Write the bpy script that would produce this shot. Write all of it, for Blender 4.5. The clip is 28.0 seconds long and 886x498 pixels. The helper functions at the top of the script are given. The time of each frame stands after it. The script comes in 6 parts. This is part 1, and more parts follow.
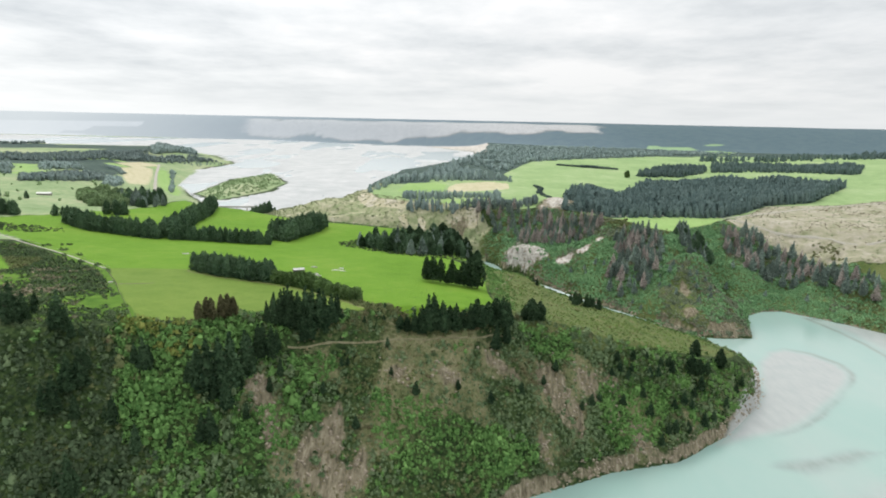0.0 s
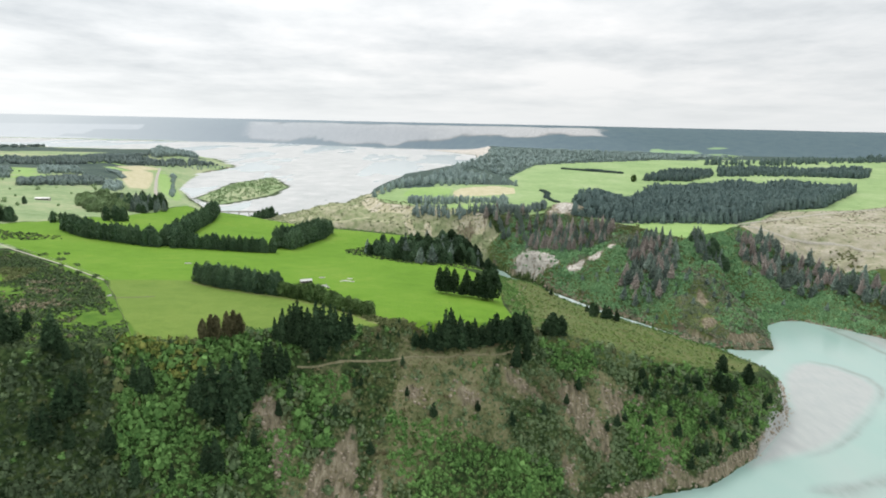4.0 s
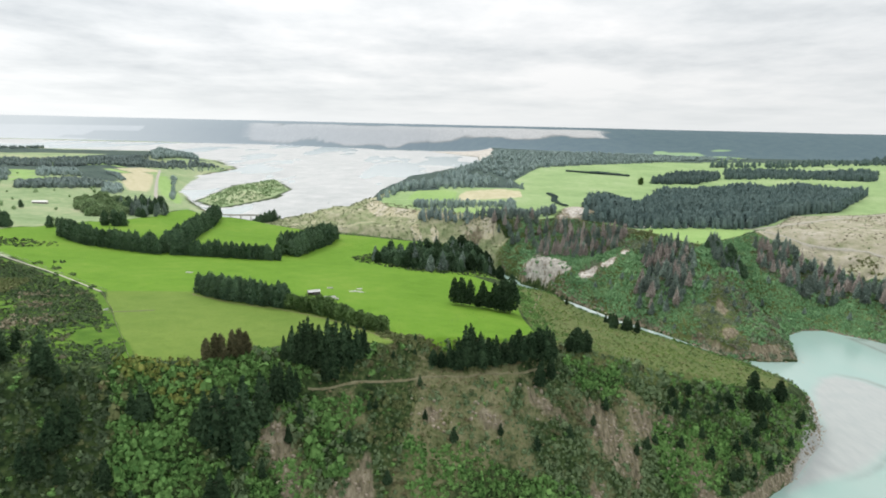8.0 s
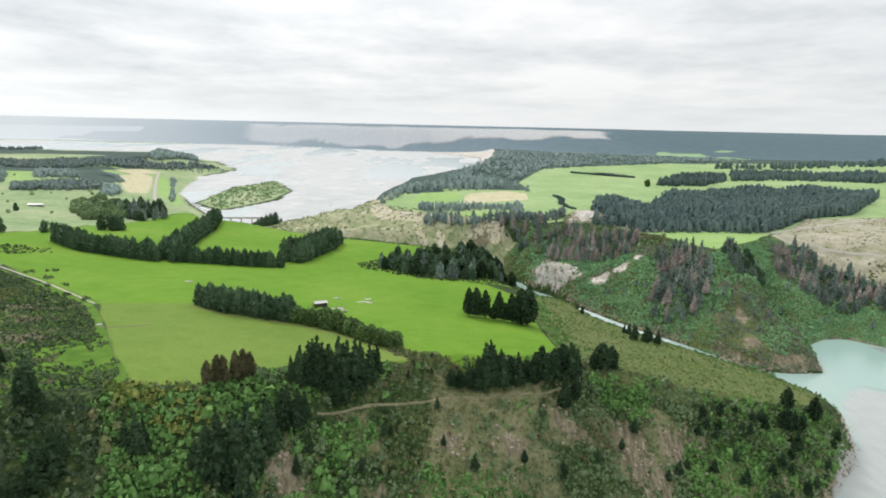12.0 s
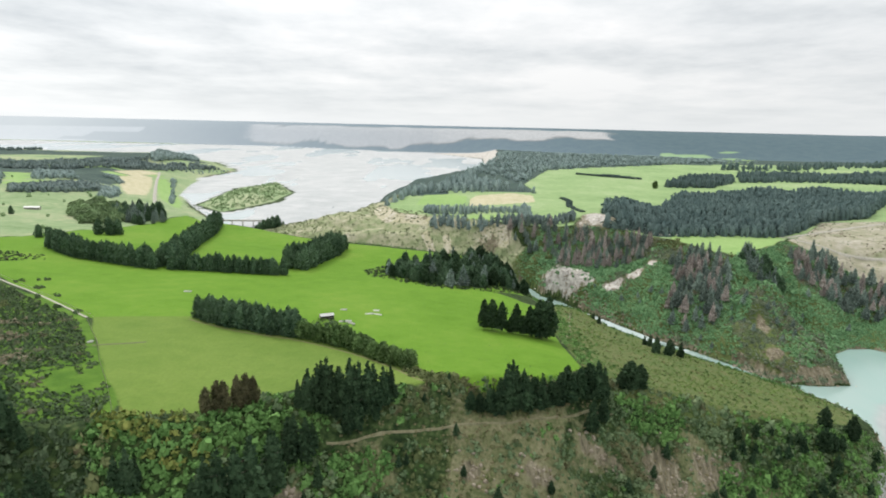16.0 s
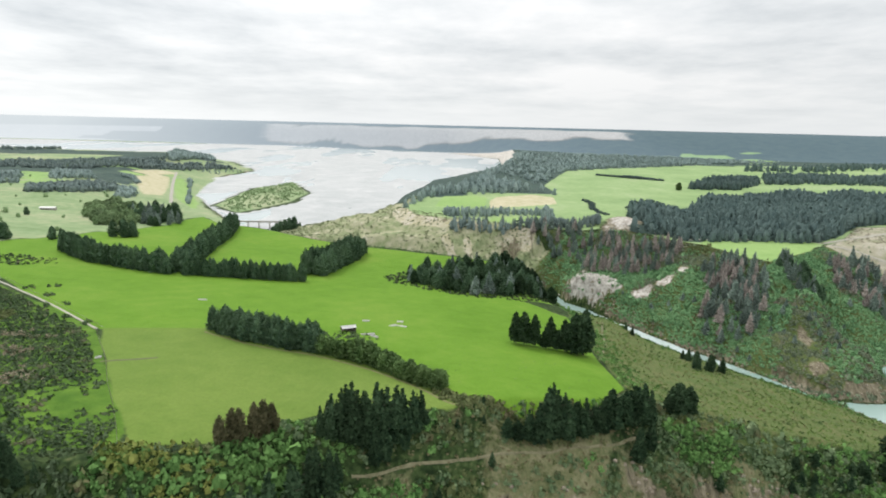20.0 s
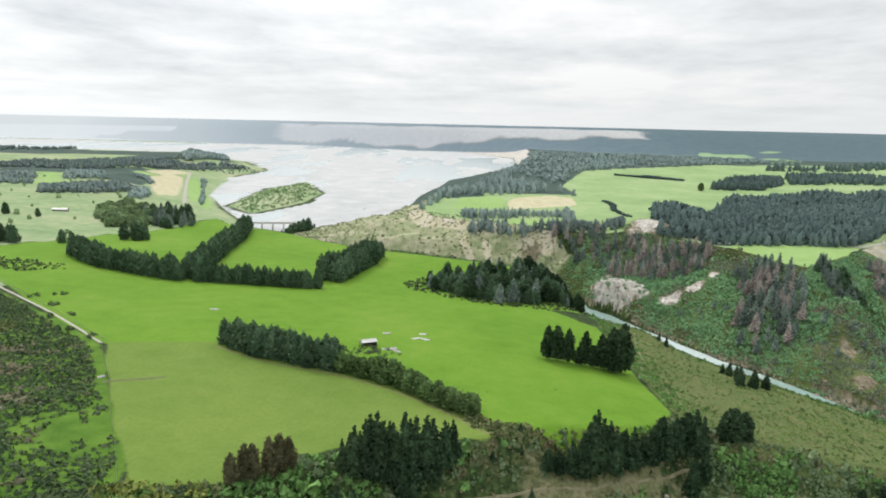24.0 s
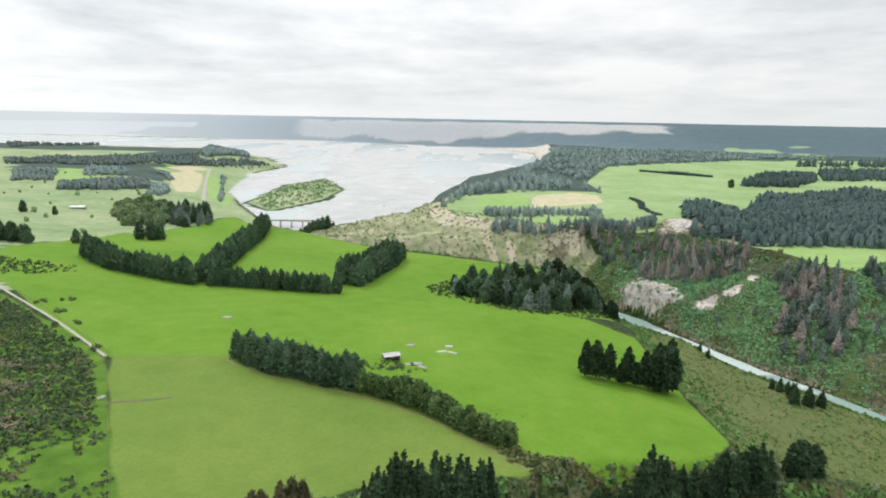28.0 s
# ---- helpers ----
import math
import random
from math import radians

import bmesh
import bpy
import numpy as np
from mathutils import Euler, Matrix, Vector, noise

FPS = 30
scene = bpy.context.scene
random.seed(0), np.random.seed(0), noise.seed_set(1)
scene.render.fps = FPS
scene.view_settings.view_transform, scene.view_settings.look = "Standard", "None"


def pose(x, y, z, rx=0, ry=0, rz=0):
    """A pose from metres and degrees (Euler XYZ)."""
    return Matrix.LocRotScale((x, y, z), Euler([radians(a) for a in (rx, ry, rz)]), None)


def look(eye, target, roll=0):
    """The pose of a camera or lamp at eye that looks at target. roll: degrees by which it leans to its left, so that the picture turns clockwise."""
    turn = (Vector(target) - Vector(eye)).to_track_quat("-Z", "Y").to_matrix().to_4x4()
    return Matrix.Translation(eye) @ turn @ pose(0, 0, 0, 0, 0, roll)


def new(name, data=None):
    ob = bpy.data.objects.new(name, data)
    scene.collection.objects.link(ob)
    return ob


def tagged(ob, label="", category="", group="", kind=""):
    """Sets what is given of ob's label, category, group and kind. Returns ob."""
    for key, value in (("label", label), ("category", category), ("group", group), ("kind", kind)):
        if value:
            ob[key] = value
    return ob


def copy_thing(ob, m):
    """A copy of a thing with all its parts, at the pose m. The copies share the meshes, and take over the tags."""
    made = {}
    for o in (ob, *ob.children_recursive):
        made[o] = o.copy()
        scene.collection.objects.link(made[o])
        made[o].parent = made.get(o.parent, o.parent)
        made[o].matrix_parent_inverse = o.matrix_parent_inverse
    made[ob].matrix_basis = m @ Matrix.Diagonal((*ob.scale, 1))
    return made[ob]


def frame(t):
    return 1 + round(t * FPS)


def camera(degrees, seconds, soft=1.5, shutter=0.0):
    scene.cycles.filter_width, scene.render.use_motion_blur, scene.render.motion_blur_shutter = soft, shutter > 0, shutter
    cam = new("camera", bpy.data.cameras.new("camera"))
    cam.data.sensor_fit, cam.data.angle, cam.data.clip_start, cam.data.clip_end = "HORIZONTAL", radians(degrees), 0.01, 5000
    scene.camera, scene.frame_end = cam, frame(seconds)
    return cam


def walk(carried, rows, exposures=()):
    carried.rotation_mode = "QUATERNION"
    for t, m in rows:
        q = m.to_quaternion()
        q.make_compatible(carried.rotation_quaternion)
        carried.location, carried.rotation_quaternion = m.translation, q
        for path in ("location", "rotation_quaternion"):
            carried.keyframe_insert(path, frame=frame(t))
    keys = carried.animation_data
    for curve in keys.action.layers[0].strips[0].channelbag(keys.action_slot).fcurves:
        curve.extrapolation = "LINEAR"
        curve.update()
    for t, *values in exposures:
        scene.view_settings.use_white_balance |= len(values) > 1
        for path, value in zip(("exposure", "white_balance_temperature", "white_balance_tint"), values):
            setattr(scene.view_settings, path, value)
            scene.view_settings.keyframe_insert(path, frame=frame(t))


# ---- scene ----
cam = camera(72.55, 28.0, 1.9)
# seconds, x, y, z, tilt, lean, turn
PATH = [
    (0, 0.00, -0.00, 95.00, 77.900, -1.211, -0.219),
    (1, -2.18, 4.62, 95.19, 77.979, -1.235, -0.216),
    (2, -4.42, 9.27, 95.39, 78.047, -1.254, -0.236),
    (3, -6.77, 14.00, 95.59, 78.108, -1.229, -0.222),
    (3.5, -7.95, 16.37, 95.70, 78.137, -1.209, -0.210),
    (5.5, -12.89, 26.45, 96.08, 78.236, -1.238, -0.190),
    (6, -14.07, 29.07, 96.15, 78.248, -1.255, -0.191),
    (7, -16.41, 34.32, 96.28, 78.272, -1.281, -0.197),
    (8, -18.71, 39.62, 96.39, 78.306, -1.289, -0.195),
    (9, -20.93, 44.91, 96.50, 78.309, -1.290, -0.198),
    (10, -23.07, 50.21, 96.60, 78.309, -1.281, -0.200),
    (11, -25.12, 55.52, 96.71, 78.342, -1.280, -0.207),
    (12, -27.08, 60.86, 96.82, 78.361, -1.285, -0.216),
    (12.5, -28.05, 63.53, 96.88, 78.370, -1.289, -0.220),
    (14.5, -31.66, 74.28, 97.12, 78.371, -1.293, -0.201),
    (15, -32.61, 76.98, 97.18, 78.385, -1.301, -0.195),
    (16, -34.51, 82.39, 97.30, 78.406, -1.314, -0.134),
    (17, -36.46, 87.81, 97.40, 78.414, -1.336, 0.185),
    (18, -38.43, 93.20, 97.47, 78.435, -1.366, 0.540),
    (19, -40.45, 98.57, 97.53, 78.382, -1.398, 0.908),
    (20, -42.52, 103.93, 97.56, 78.351, -1.388, 1.250),
    (21, -44.61, 109.30, 97.58, 78.359, -1.372, 1.529),
    (21.5, -45.65, 112.00, 97.59, 78.368, -1.364, 1.672),
    (23.5, -49.57, 123.14, 97.56, 78.267, -1.307, 2.241),
    (24, -50.39, 126.03, 97.57, 78.251, -1.270, 2.407),
    (25, -51.99, 131.83, 97.61, 78.214, -1.192, 2.764),
    (26, -53.46, 137.80, 97.65, 78.115, -1.114, 3.234),
    (27, -54.86, 143.88, 97.71, 77.966, -1.087, 3.711),
    (28, -56.20, 150.00, 97.77, 77.768, -1.084, 4.171),
]
walk(cam, [(r[0], pose(*r[1:])) for r in PATH])

# ------------------------------------------------------------------ world and light
world = bpy.data.worlds.new("overcast_sky")
scene.world = world
world.use_nodes = True
SUN_EL, SUN_AZ = 48.0, -35.0          # degrees; azimuth from +y towards +x


def build_world():
    nt = world.node_tree
    nt.nodes.clear()
    N, L = nt.nodes.new, nt.links.new
    out, bg = N("ShaderNodeOutputWorld"), N("ShaderNodeBackground")
    sky = N("ShaderNodeTexSky")
    sky.sky_type, sky.sun_disc = "NISHITA", False
    sky.sun_elevation, sky.sun_rotation = radians(SUN_EL), radians(SUN_AZ)
    tc, sep = N("ShaderNodeTexCoord"), N("ShaderNodeSeparateXYZ")
    L(tc.outputs["Generated"], sep.inputs[0])

    def math_node(op, a, b=None, clamp=False):
        n = N("ShaderNodeMath")
        n.operation, n.use_clamp = op, clamp
        for i, v in enumerate((a, b)):
            if v is None:
                continue
            if isinstance(v, (int, float)):
                n.inputs[i].default_value = v
            else:
                L(v, n.inputs[i])
        return n.outputs[0]

    up = math_node("MAXIMUM", sep.outputs[2], 0.0)
    flat = math_node("ADD", up, 0.10)
    cx, cy = math_node("DIVIDE", sep.outputs[0], flat), math_node("DIVIDE", sep.outputs[1], flat)
    comb = N("ShaderNodeCombineXYZ")
    L(cx, comb.inputs[0]), L(cy, comb.inputs[1])

    def clouds(scale, detail, rough, off):
        m, n = N("ShaderNodeMapping"), N("ShaderNodeTexNoise")
        m.inputs["Location"].default_value = off
        m.inputs["Scale"].default_value = (scale, scale * 0.85, 1)
        n.inputs["Scale"].default_value, n.inputs["Detail"].default_value, n.inputs["Roughness"].default_value = 1.0, detail, rough
        L(comb.outputs[0], m.inputs[0]), L(m.outputs[0], n.inputs[0])
        return n.outputs[0]

    big, small = clouds(0.30, 3.0, 0.5, (3.1, 1.7, 0)), clouds(1.05, 6.0, 0.60, (9.3, 4.2, 2))
    both = math_node("ADD", math_node("MULTIPLY", big, 0.52), math_node("MULTIPLY", small, 0.48))
    ramp = N("ShaderNodeValToRGB")
    L(both, ramp.inputs[0])
    r = ramp.color_ramp
    r.elements[0].position, r.elements[0].color = 0.34, (0.60, 0.64, 0.67, 1)
    r.elements[1].position, r.elements[1].color = 0.58, (1.04, 1.04, 1.04, 1)
    e = r.elements.new(0.47)
    e.color = (0.85, 0.875, 0.89, 1)
    # pale veil towards the horizon
    veil = math_node("POWER", math_node("SUBTRACT", 1.0, math_node("MULTIPLY", up, 9.0, True), True), 1.6)
    mix = N("ShaderNodeMix")
    mix.data_type = "RGBA"
    L(math_node("MULTIPLY", veil, 0.88), mix.inputs[0])
    L(ramp.outputs[0], mix.inputs[6])
    mix.inputs[7].default_value = (1.0, 1.03, 1.04, 1)
    # overcast sky grows brighter towards the zenith
    side = math_node("ADD", math_node("MULTIPLY", sep.outputs[0], math.sin(radians(SUN_AZ))), math_node("MULTIPLY", sep.outputs[1], math.cos(radians(SUN_AZ))))
    glow = math_node("MULTIPLY", math_node("POWER", math_node("MAXIMUM", side, 0.0), 6.0), 0.16)
    zen = math_node("ADD", math_node("ADD", 0.86, glow), math_node("MULTIPLY", up, 1.05))
    scl = N("ShaderNodeVectorMath")
    scl.operation = "SCALE"
    L(mix.outputs[2], scl.inputs[0]), L(zen, scl.inputs[3])
    skys = N("ShaderNodeVectorMath")
    skys.operation = "SCALE"
    skys.inputs[3].default_value = 0.05
    L(sky.outputs[0], skys.inputs[0])
    add = N("ShaderNodeMix")
    add.data_type = "RGBA"
    add.inputs[0].default_value = 0.94
    L(skys.outputs[0], add.inputs[6]), L(scl.outputs[0], add.inputs[7])
    L(add.outputs[2], bg.inputs[0])
    bg.inputs[1].default_value = 1.0
    L(bg.outputs[0], out.inputs[0])


build_world()
sun_data = bpy.data.lights.new("sun", "SUN")
sun_data.energy, sun_data.angle, sun_data.color = 1.9, radians(12), (1.0, 0.97, 0.92)
sun = new("sun", sun_data)
_e, _a = radians(SUN_EL), radians(SUN_AZ)
sun.matrix_world = look((0, 0, 900), (-900 * math.sin(_a) * math.cos(_e), -900 * math.cos(_a) * math.cos(_e), 900 - 900 * math.sin(_e)))

# ------------------------------------------------------------------ noise and plan arithmetic
rng = np.random.default_rng(7)


def value_noise(x, y, seed=0):
    """Smooth noise in 0..1 on a unit lattice."""
    xi, yi = np.floor(x).astype(np.int64), np.floor(y).astype(np.int64)
    fx, fy = x - xi, y - yi
    fx, fy = fx * fx * (3 - 2 * fx), fy * fy * (3 - 2 * fy)

    def h(a, b):
        n = (a * 374761393 + b * 668265263 + seed * 1442695041) & 0xFFFFFFFF
        n = ((n ^ (n >> 13)) * 1274126177) & 0xFFFFFFFF
        return ((n ^ (n >> 16)) & 0xFFFFFF) / float(0xFFFFFF)

    return (h(xi, yi) * (1 - fx) + h(xi + 1, yi) * fx) * (1 - fy) + (h(xi, yi + 1) * (1 - fx) + h(xi + 1, yi + 1) * fx) * fy


def fbm(x, y, size, octaves=4, seed=0):
    """Layered noise, about -1..1, with the largest lumps 'size' metres wide."""
    out, amp, tot = 0.0, 1.0, 0.0
    for k in range(octaves):
        out = out + amp * (value_noise(x * 2**k / size, y * 2**k / size, seed + k) * 2 - 1)
        tot += amp
        amp *= 0.5
    return out / tot


def step(a, b, v):
    t = np.clip((v - a) / (b - a), 0, 1)
    return t * t * (3 - 2 * t)


def outline(x, y, poly):
    """Distance to a polygon, negative inside it."""
    d = np.full(np.shape(x), 1e12)
    inside = np.zeros(np.shape(x), bool)
    n = len(poly)
    for i in range(n):
        (x0, y0), (x1, y1) = poly[i], poly[(i + 1) % n]
        ex, ey = x1 - x0, y1 - y0
        t = np.clip(((x - x0) * ex + (y - y0) * ey) / (ex * ex + ey * ey + 1e-9), 0, 1)
        d = np.minimum(d, (x - x0 - t * ex) ** 2 + (y - y0 - t * ey) ** 2)
        cross = (y0 > y) != (y1 > y)
        inside ^= cross & (x < ex * (y - y0) / (ey if ey else 1e-9) + x0)
    return np.where(inside, -1.0, 1.0) * np.sqrt(d)


# ------------------------------------------------------------------ the plan
POOL = [(-900, -200), (-300, 90), (-120, 150), (-20, 215), (50, 276), (98, 301), (141, 314), (181, 344), (222, 383), (240, 411),
        (256, 450), (256, 483), (243, 513), (211, 541), (187, 581), (154, 614), (129, 660), (110, 694), (84, 718), (54, 746),
        (0, 780), (-110, 805), (-210, 852), (-290, 905), (-338, 975), (-385, 1067), (-345, 1062), (-312, 985), (-268, 928), (-200, 885), (-100, 840), (10, 812), (66, 792), (79, 776), (84, 752), (102, 732), (118, 708), (135, 680),
        (153, 648), (170, 618), (196, 586), (216, 552), (232, 522), (262, 518), (288, 520), (302, 555), (319, 588), (340, 601), (362, 605), (384, 584), (405, 561),
        (520, 430), (620, 200), (700, -100), (700, -900), (-900, -900)]
BRAID = [(-345, 1062), (-385, 1067), (-516, 1263), (-648, 1496), (-766, 1914), (-741, 2207), (-960, 2600), (-1700, 2640), (-4600, 2740),
         (-4600, 4420), (-1739, 4345), (-1208, 4350), (-92, 3860), (185, 3300), (165, 2700), (66, 2054), (-62, 1643), (-132, 1465), (-171, 1276),
         (-166, 1190), (-220, 1095), (-292, 1055)]
SOUTH_BANK = [(256, 440), (256, 490), (246, 516), (224, 553), (202, 578), (170, 616), (144, 653), (124, 690), (100, 735), (60, 764), (5, 795), (-105, 822), (-205, 868),
              (-280, 915), (-325, 980), (-400, 900), (-400, 300)]
NORTH_BANK = [(60, 803), (76, 784), (80, 752), (98, 728), (114, 704), (131, 676), (146, 642), (163, 612), (190, 580), (208, 546), (226, 512), (262, 508), (296, 510), (330, 570), (345, 590),
              (400, 555), (440, 530), (620, 200), (1200, 0), (1200, 900), (60, 900)]
BENCH = [(-330, 1010), (-285, 1050), (-215, 1085), (-160, 1180), (-105, 1180), (-118, 1000), (-70, 930), (-20, 880), (40, 850), (70, 825), (45, 812), (-20, 835),
         (-95, 865), (-190, 905), (-260, 945), (-305, 985)]
TERRACE = [(-138, 258), (-112, 268), (-90, 292), (-60, 306), (-40, 317), (-20, 328), (10, 335), (37, 350), (60, 355), (85, 358),
           (110, 361), (140, 366), (170, 376), (205, 396), (228, 418), (234, 440), (214, 460), (188, 481), (157, 496), (122, 517),
           (90, 540), (62, 558), (46, 577), (36, 608), (22, 638), (-5, 664), (-42, 684), (-90, 702), (-150, 724), (-205, 760), (-260, 800), (-335, 838), (-394, 925), (-455, 1040), (-550, 1263),
           (-675, 1496), (-795, 1914), (-770, 2207), (-985, 2565), (-1710, 2605), (-4600, 2705), (-4600, -300), (-700, 60),
           (-420, 130), (-260, 190), (-205, 222), (-175, 243)]
NORTH = [(-112, 1090), (-122, 1000), (-100, 940), (-55, 905), (0, 878), (50, 850), (105, 826), (165, 815), (204, 798), (236, 766), (250, 722), (258, 690), (268, 672), (280, 690),
         (296, 708), (335, 745), (386, 790), (450, 786), (560, 740), (680, 560), (740, 400), (800, 100),
         (760, -900), (4600, -900), (4600, 4900), (400, 4900), (255, 3300), (232, 2700), (108, 2054), (-22, 1643), (-88, 1465), (-112, 1276), (-105, 1180)]
BAR = [(172, 332), (198, 343), (228, 353), (257, 370), (291, 399), (313, 424), (326, 445), (328, 462), (320, 483), (303, 495), (284, 490), (262, 462), (236, 411), (200, 362)]
PLUME = [(192, 309), (224, 322), (256, 330), (270, 327), (240, 313), (208, 303)]
SHALLOWS = [[(262, 308), (330, 330), (420, 300), (420, 150), (150, 150), (196, 268), (225, 288)], [(372, 584), (382, 540), (384, 510), (382, 480), (372, 440), (470, 400), (470, 540), (410, 570)]]
PLANTATION = [(164, 811), (211, 814), (225, 789), (280, 790), (372, 794), (431, 847), (508, 934), (609, 982), (854, 1264), (822, 1328), (611, 1286), (519, 1252), (391, 1158), (296, 1002), (300, 1052), (224, 1018)]
SPIT = [(-1500, 4330), (-2500, 4440), (-2900, 4470), (-2300, 4520), (-1500, 4600)]
ISLAND = [(-528, 1324), (-454, 1240), (-400, 1400), (-405, 1580), (-500, 1800), (-560, 1660)]


def river_level(x, y):
    return -94 + 17 * step(650, 1150, y) + 4 * step(1500, 4500, y)


def terrace_height(x, y):
    z = np.clip(16 - 0.05 * x - 0.08 * y, -29, 7)
    z = z + 2.2 * fbm(x, y, 190, 3, 11) * step(-40, -200, x) + 0.9 * fbm(x, y, 70, 3, 12)
    s = -14 - 0.27 * (x - 35) - 0.10 * (np.minimum(y, 515) - 340) + 1.6 * fbm(x, y, 26, 3, 13)
    s = s - 5.0 * np.exp(-(((x - 62) / 34) ** 2) - ((y - 575) / 42) ** 2) - 4.0 * step(455, 525, y) * step(70, 105, x)
    k = np.clip(0.5 + 0.5 * (s - z) / 7.0, 0, 1)
    out = np.where(x > -60, s * (1 - k) + z * k - 7.0 * k * (1 - k), z)
    return out - 12.0 * np.exp(-(((x - 44) / 24) ** 2) - ((y - 608) / 42) ** 2)


def north_height(x, y):
    z = -26 + 2.5 * fbm(x, y, 230, 3, 21)
    return z + 17 * np.exp(-(((x - 168) / 38) ** 2 + ((y - 850) / 34) ** 2))


def ground_height(x, y):
    """Height of the land, with the signed distances to water, terrace and northern land."""
    zr = river_level(x, y)
    wob = 5.0 * fbm(x, y, 46, 3, 31)
    dr = np.minimum(outline(x, y, POOL), outline(x, y, BRAID)) + wob * 0.5 * step(0, 30, y - 180)
    da, db = outline(x, y, TERRACE) + wob * 0.6, outline(x, y, NORTH) + wob
    db = np.where(outline(x, y, SOUTH_BANK) < 0, np.maximum(db, 500), db)
    da = np.where(outline(x, y, NORTH_BANK) < 0, np.maximum(da, 900), da)
    dp = np.minimum(da, db)
    top = np.where(da < db, terrace_height(x, y), north_height(x, y))
    t = np.clip(dr / (np.maximum(dr, 0) + np.maximum(dp, 0) + 1e-6), 0, 1)
    fine = step(2400, 900, y)
    gully = (6.5 * fbm(x + 0.35 * y, y, 24, 4, 41) + 5.0 * fbm(x, y, 62, 2, 42) + 9.0 * (db < da) * fbm(x, y, 75, 3, 43)) * np.sin(np.pi * t) * fine
    bent = 0.95 + 0.45 * step(-5, -50, x) * step(420, 330, y) - (0.18 - 0.32 * step(285, 320, x)) * (db < da)
    bent = bent + 0.75 * np.exp(-(((x - 75) / 50) ** 2) - ((y - 645) / 60) ** 2) * (da < db)
    bent = bent + 0.65 * np.exp(-(((x - 150) / 80) ** 2) - ((y - 545) / 60) ** 2) * (da < db)
    trough = np.exp(-(((x - 115) / 80) ** 2) - ((y - 595) / 85) ** 2) * (da < db)
    gully = gully * (1 - 0.8 * trough)
    s = 0.04 * step(0, 0.12, t) + 0.96 * t**bent
    # the white cliff drops straight to the river below a wooded bench
    sheer = np.exp(-(((x - 116) / 46) ** 2) - ((y - 738) / 40) ** 2) * (db < da)
    s = s * (1 - sheer) + sheer * (0.56 * step(-0.03, 0.08, t) + 0.08 * step(0.1, 0.55, t) + 0.36 * step(0.5, 1.0, t))
    slope = zr + (top - zr) * s + gully * (1 - 0.7 * sheer)
    spur = np.abs(fbm(x - 0.6 * y, y + 0.3 * x, 48, 3, 45))
    rib = (db < da) * (y < 900) * (1 - sheer) * step(-60, 20, x)
    slope = slope + rib * np.sin(np.pi * np.clip(t, 0, 1)) * (5.0 - 22.0 * np.clip(0.42 - spur, 0, 0.42))
    # the promontory's crest, and the hollow behind it
    py = np.array([512.0, 532.0, 552.0, 600.0, 640.0, 668.0, 690.0])
    k = np.clip(y, 512, 690)
    off = x - np.interp(k, py, [288.0, 282.0, 274.0, 271.0, 267.0, 262.0, 258.0]) - 3.0 * fbm(x, y, 30, 2, 48)
    crest = np.interp(k, py, [-96.0, -84.0, -67.0, -56.0, -46.0, -36.0, -28.0])
    near = (db < da) & (y > 500) & (y < 700) & (x > 205) & (x < 345)
    hump = crest - 0.72 * np.maximum(-off, 0) - 1.35 * np.maximum(off, 0) + 3.4 * fbm(x, y, 22, 3, 46)
    lane = (y - 600) / 100.0
    slope = slope - 27 * np.exp(-(((x - (316 - 26 * lane)) / 19) ** 2) - ((y - 632) / 48) ** 2) * near * np.sin(np.pi * np.clip(t, 0, 1))
    slope = np.where(near & (dr > 0), np.maximum(slope, np.minimum(hump, zr + dr * 1.5)), slope)
    slope = slope + 4.0 * fbm(x, y, 17, 2, 44) * np.exp(-(((x - 118) / 40) ** 2) - ((y - 742) / 34) ** 2) * (dr > 0)
    z = np.where(dp <= 0, top, slope)
    bed = zr - 2.5 * step(1, -5, dr)
    z = np.where(dr < 0, bed, z)
    # shingle bank in the pool, islands and bars in the braided bed
    bar = outline(x, y, BAR) + 9 * fbm(x, y, 55, 3, 51)
    z = np.where(dr < 6, np.maximum(z, zr - 0.95 + 0.45 * step(9, -12, bar)), z)
    shingle = fbm(x * 1.9, y * 0.55, 330, 4, 61)
    z = np.where((dr < 0) & (y > 1010), zr - 0.35 + 1.3 * step(-0.12, 0.25, shingle), z)
    isl = outline(x, y, ISLAND) + 22 * fbm(x, y, 120, 3, 71)
    z = np.where(isl < 25, np.maximum(z, zr + 5 * step(25, -35, isl) - 0.4), z)
    # low terrace under the northern plateau
    dc = outline(x, y, BENCH) + 0.5 * wob
    low = -46 - 0.12 * np.clip(-120 - x, 0, 220) + 1.5 * fbm(x, y, 40, 3, 47)
    z = np.where((dc < 60) & (dr > 0), np.maximum(z, np.minimum(low - 0.85 * np.maximum(dc, 0), zr + 1.1 * dr)), z)
    flats = (x < -380) & (y > 930) & (dr > 0)
    z = np.where(flats, np.minimum(z, zr + 1.2 + 0.21 * dr), z)
    # far side: the escarpment and the high plain behind it
    foot = np.interp(x, [-4600, -2100, -1700, -1208, -92, 200, 800, 1500, 4600], [4430, 4420, 4345, 4350, 3870, 3450, 2950, 2850, 2850])
    rise = np.interp(x, [-4600, -2200, -1500, -92, 300, 1000, 4600], [370, 330, 260, 330, 900, 1500, 1600])
    u = np.clip((y - foot) / rise, 0, 1)
    crest = 91.5 + 1.6 * fbm(x, y, 300, 3, 81)
    z = np.where(u > 0, z + (crest - z) * (0.75 * step(0, 0.6, u) + 0.25 * u), z)
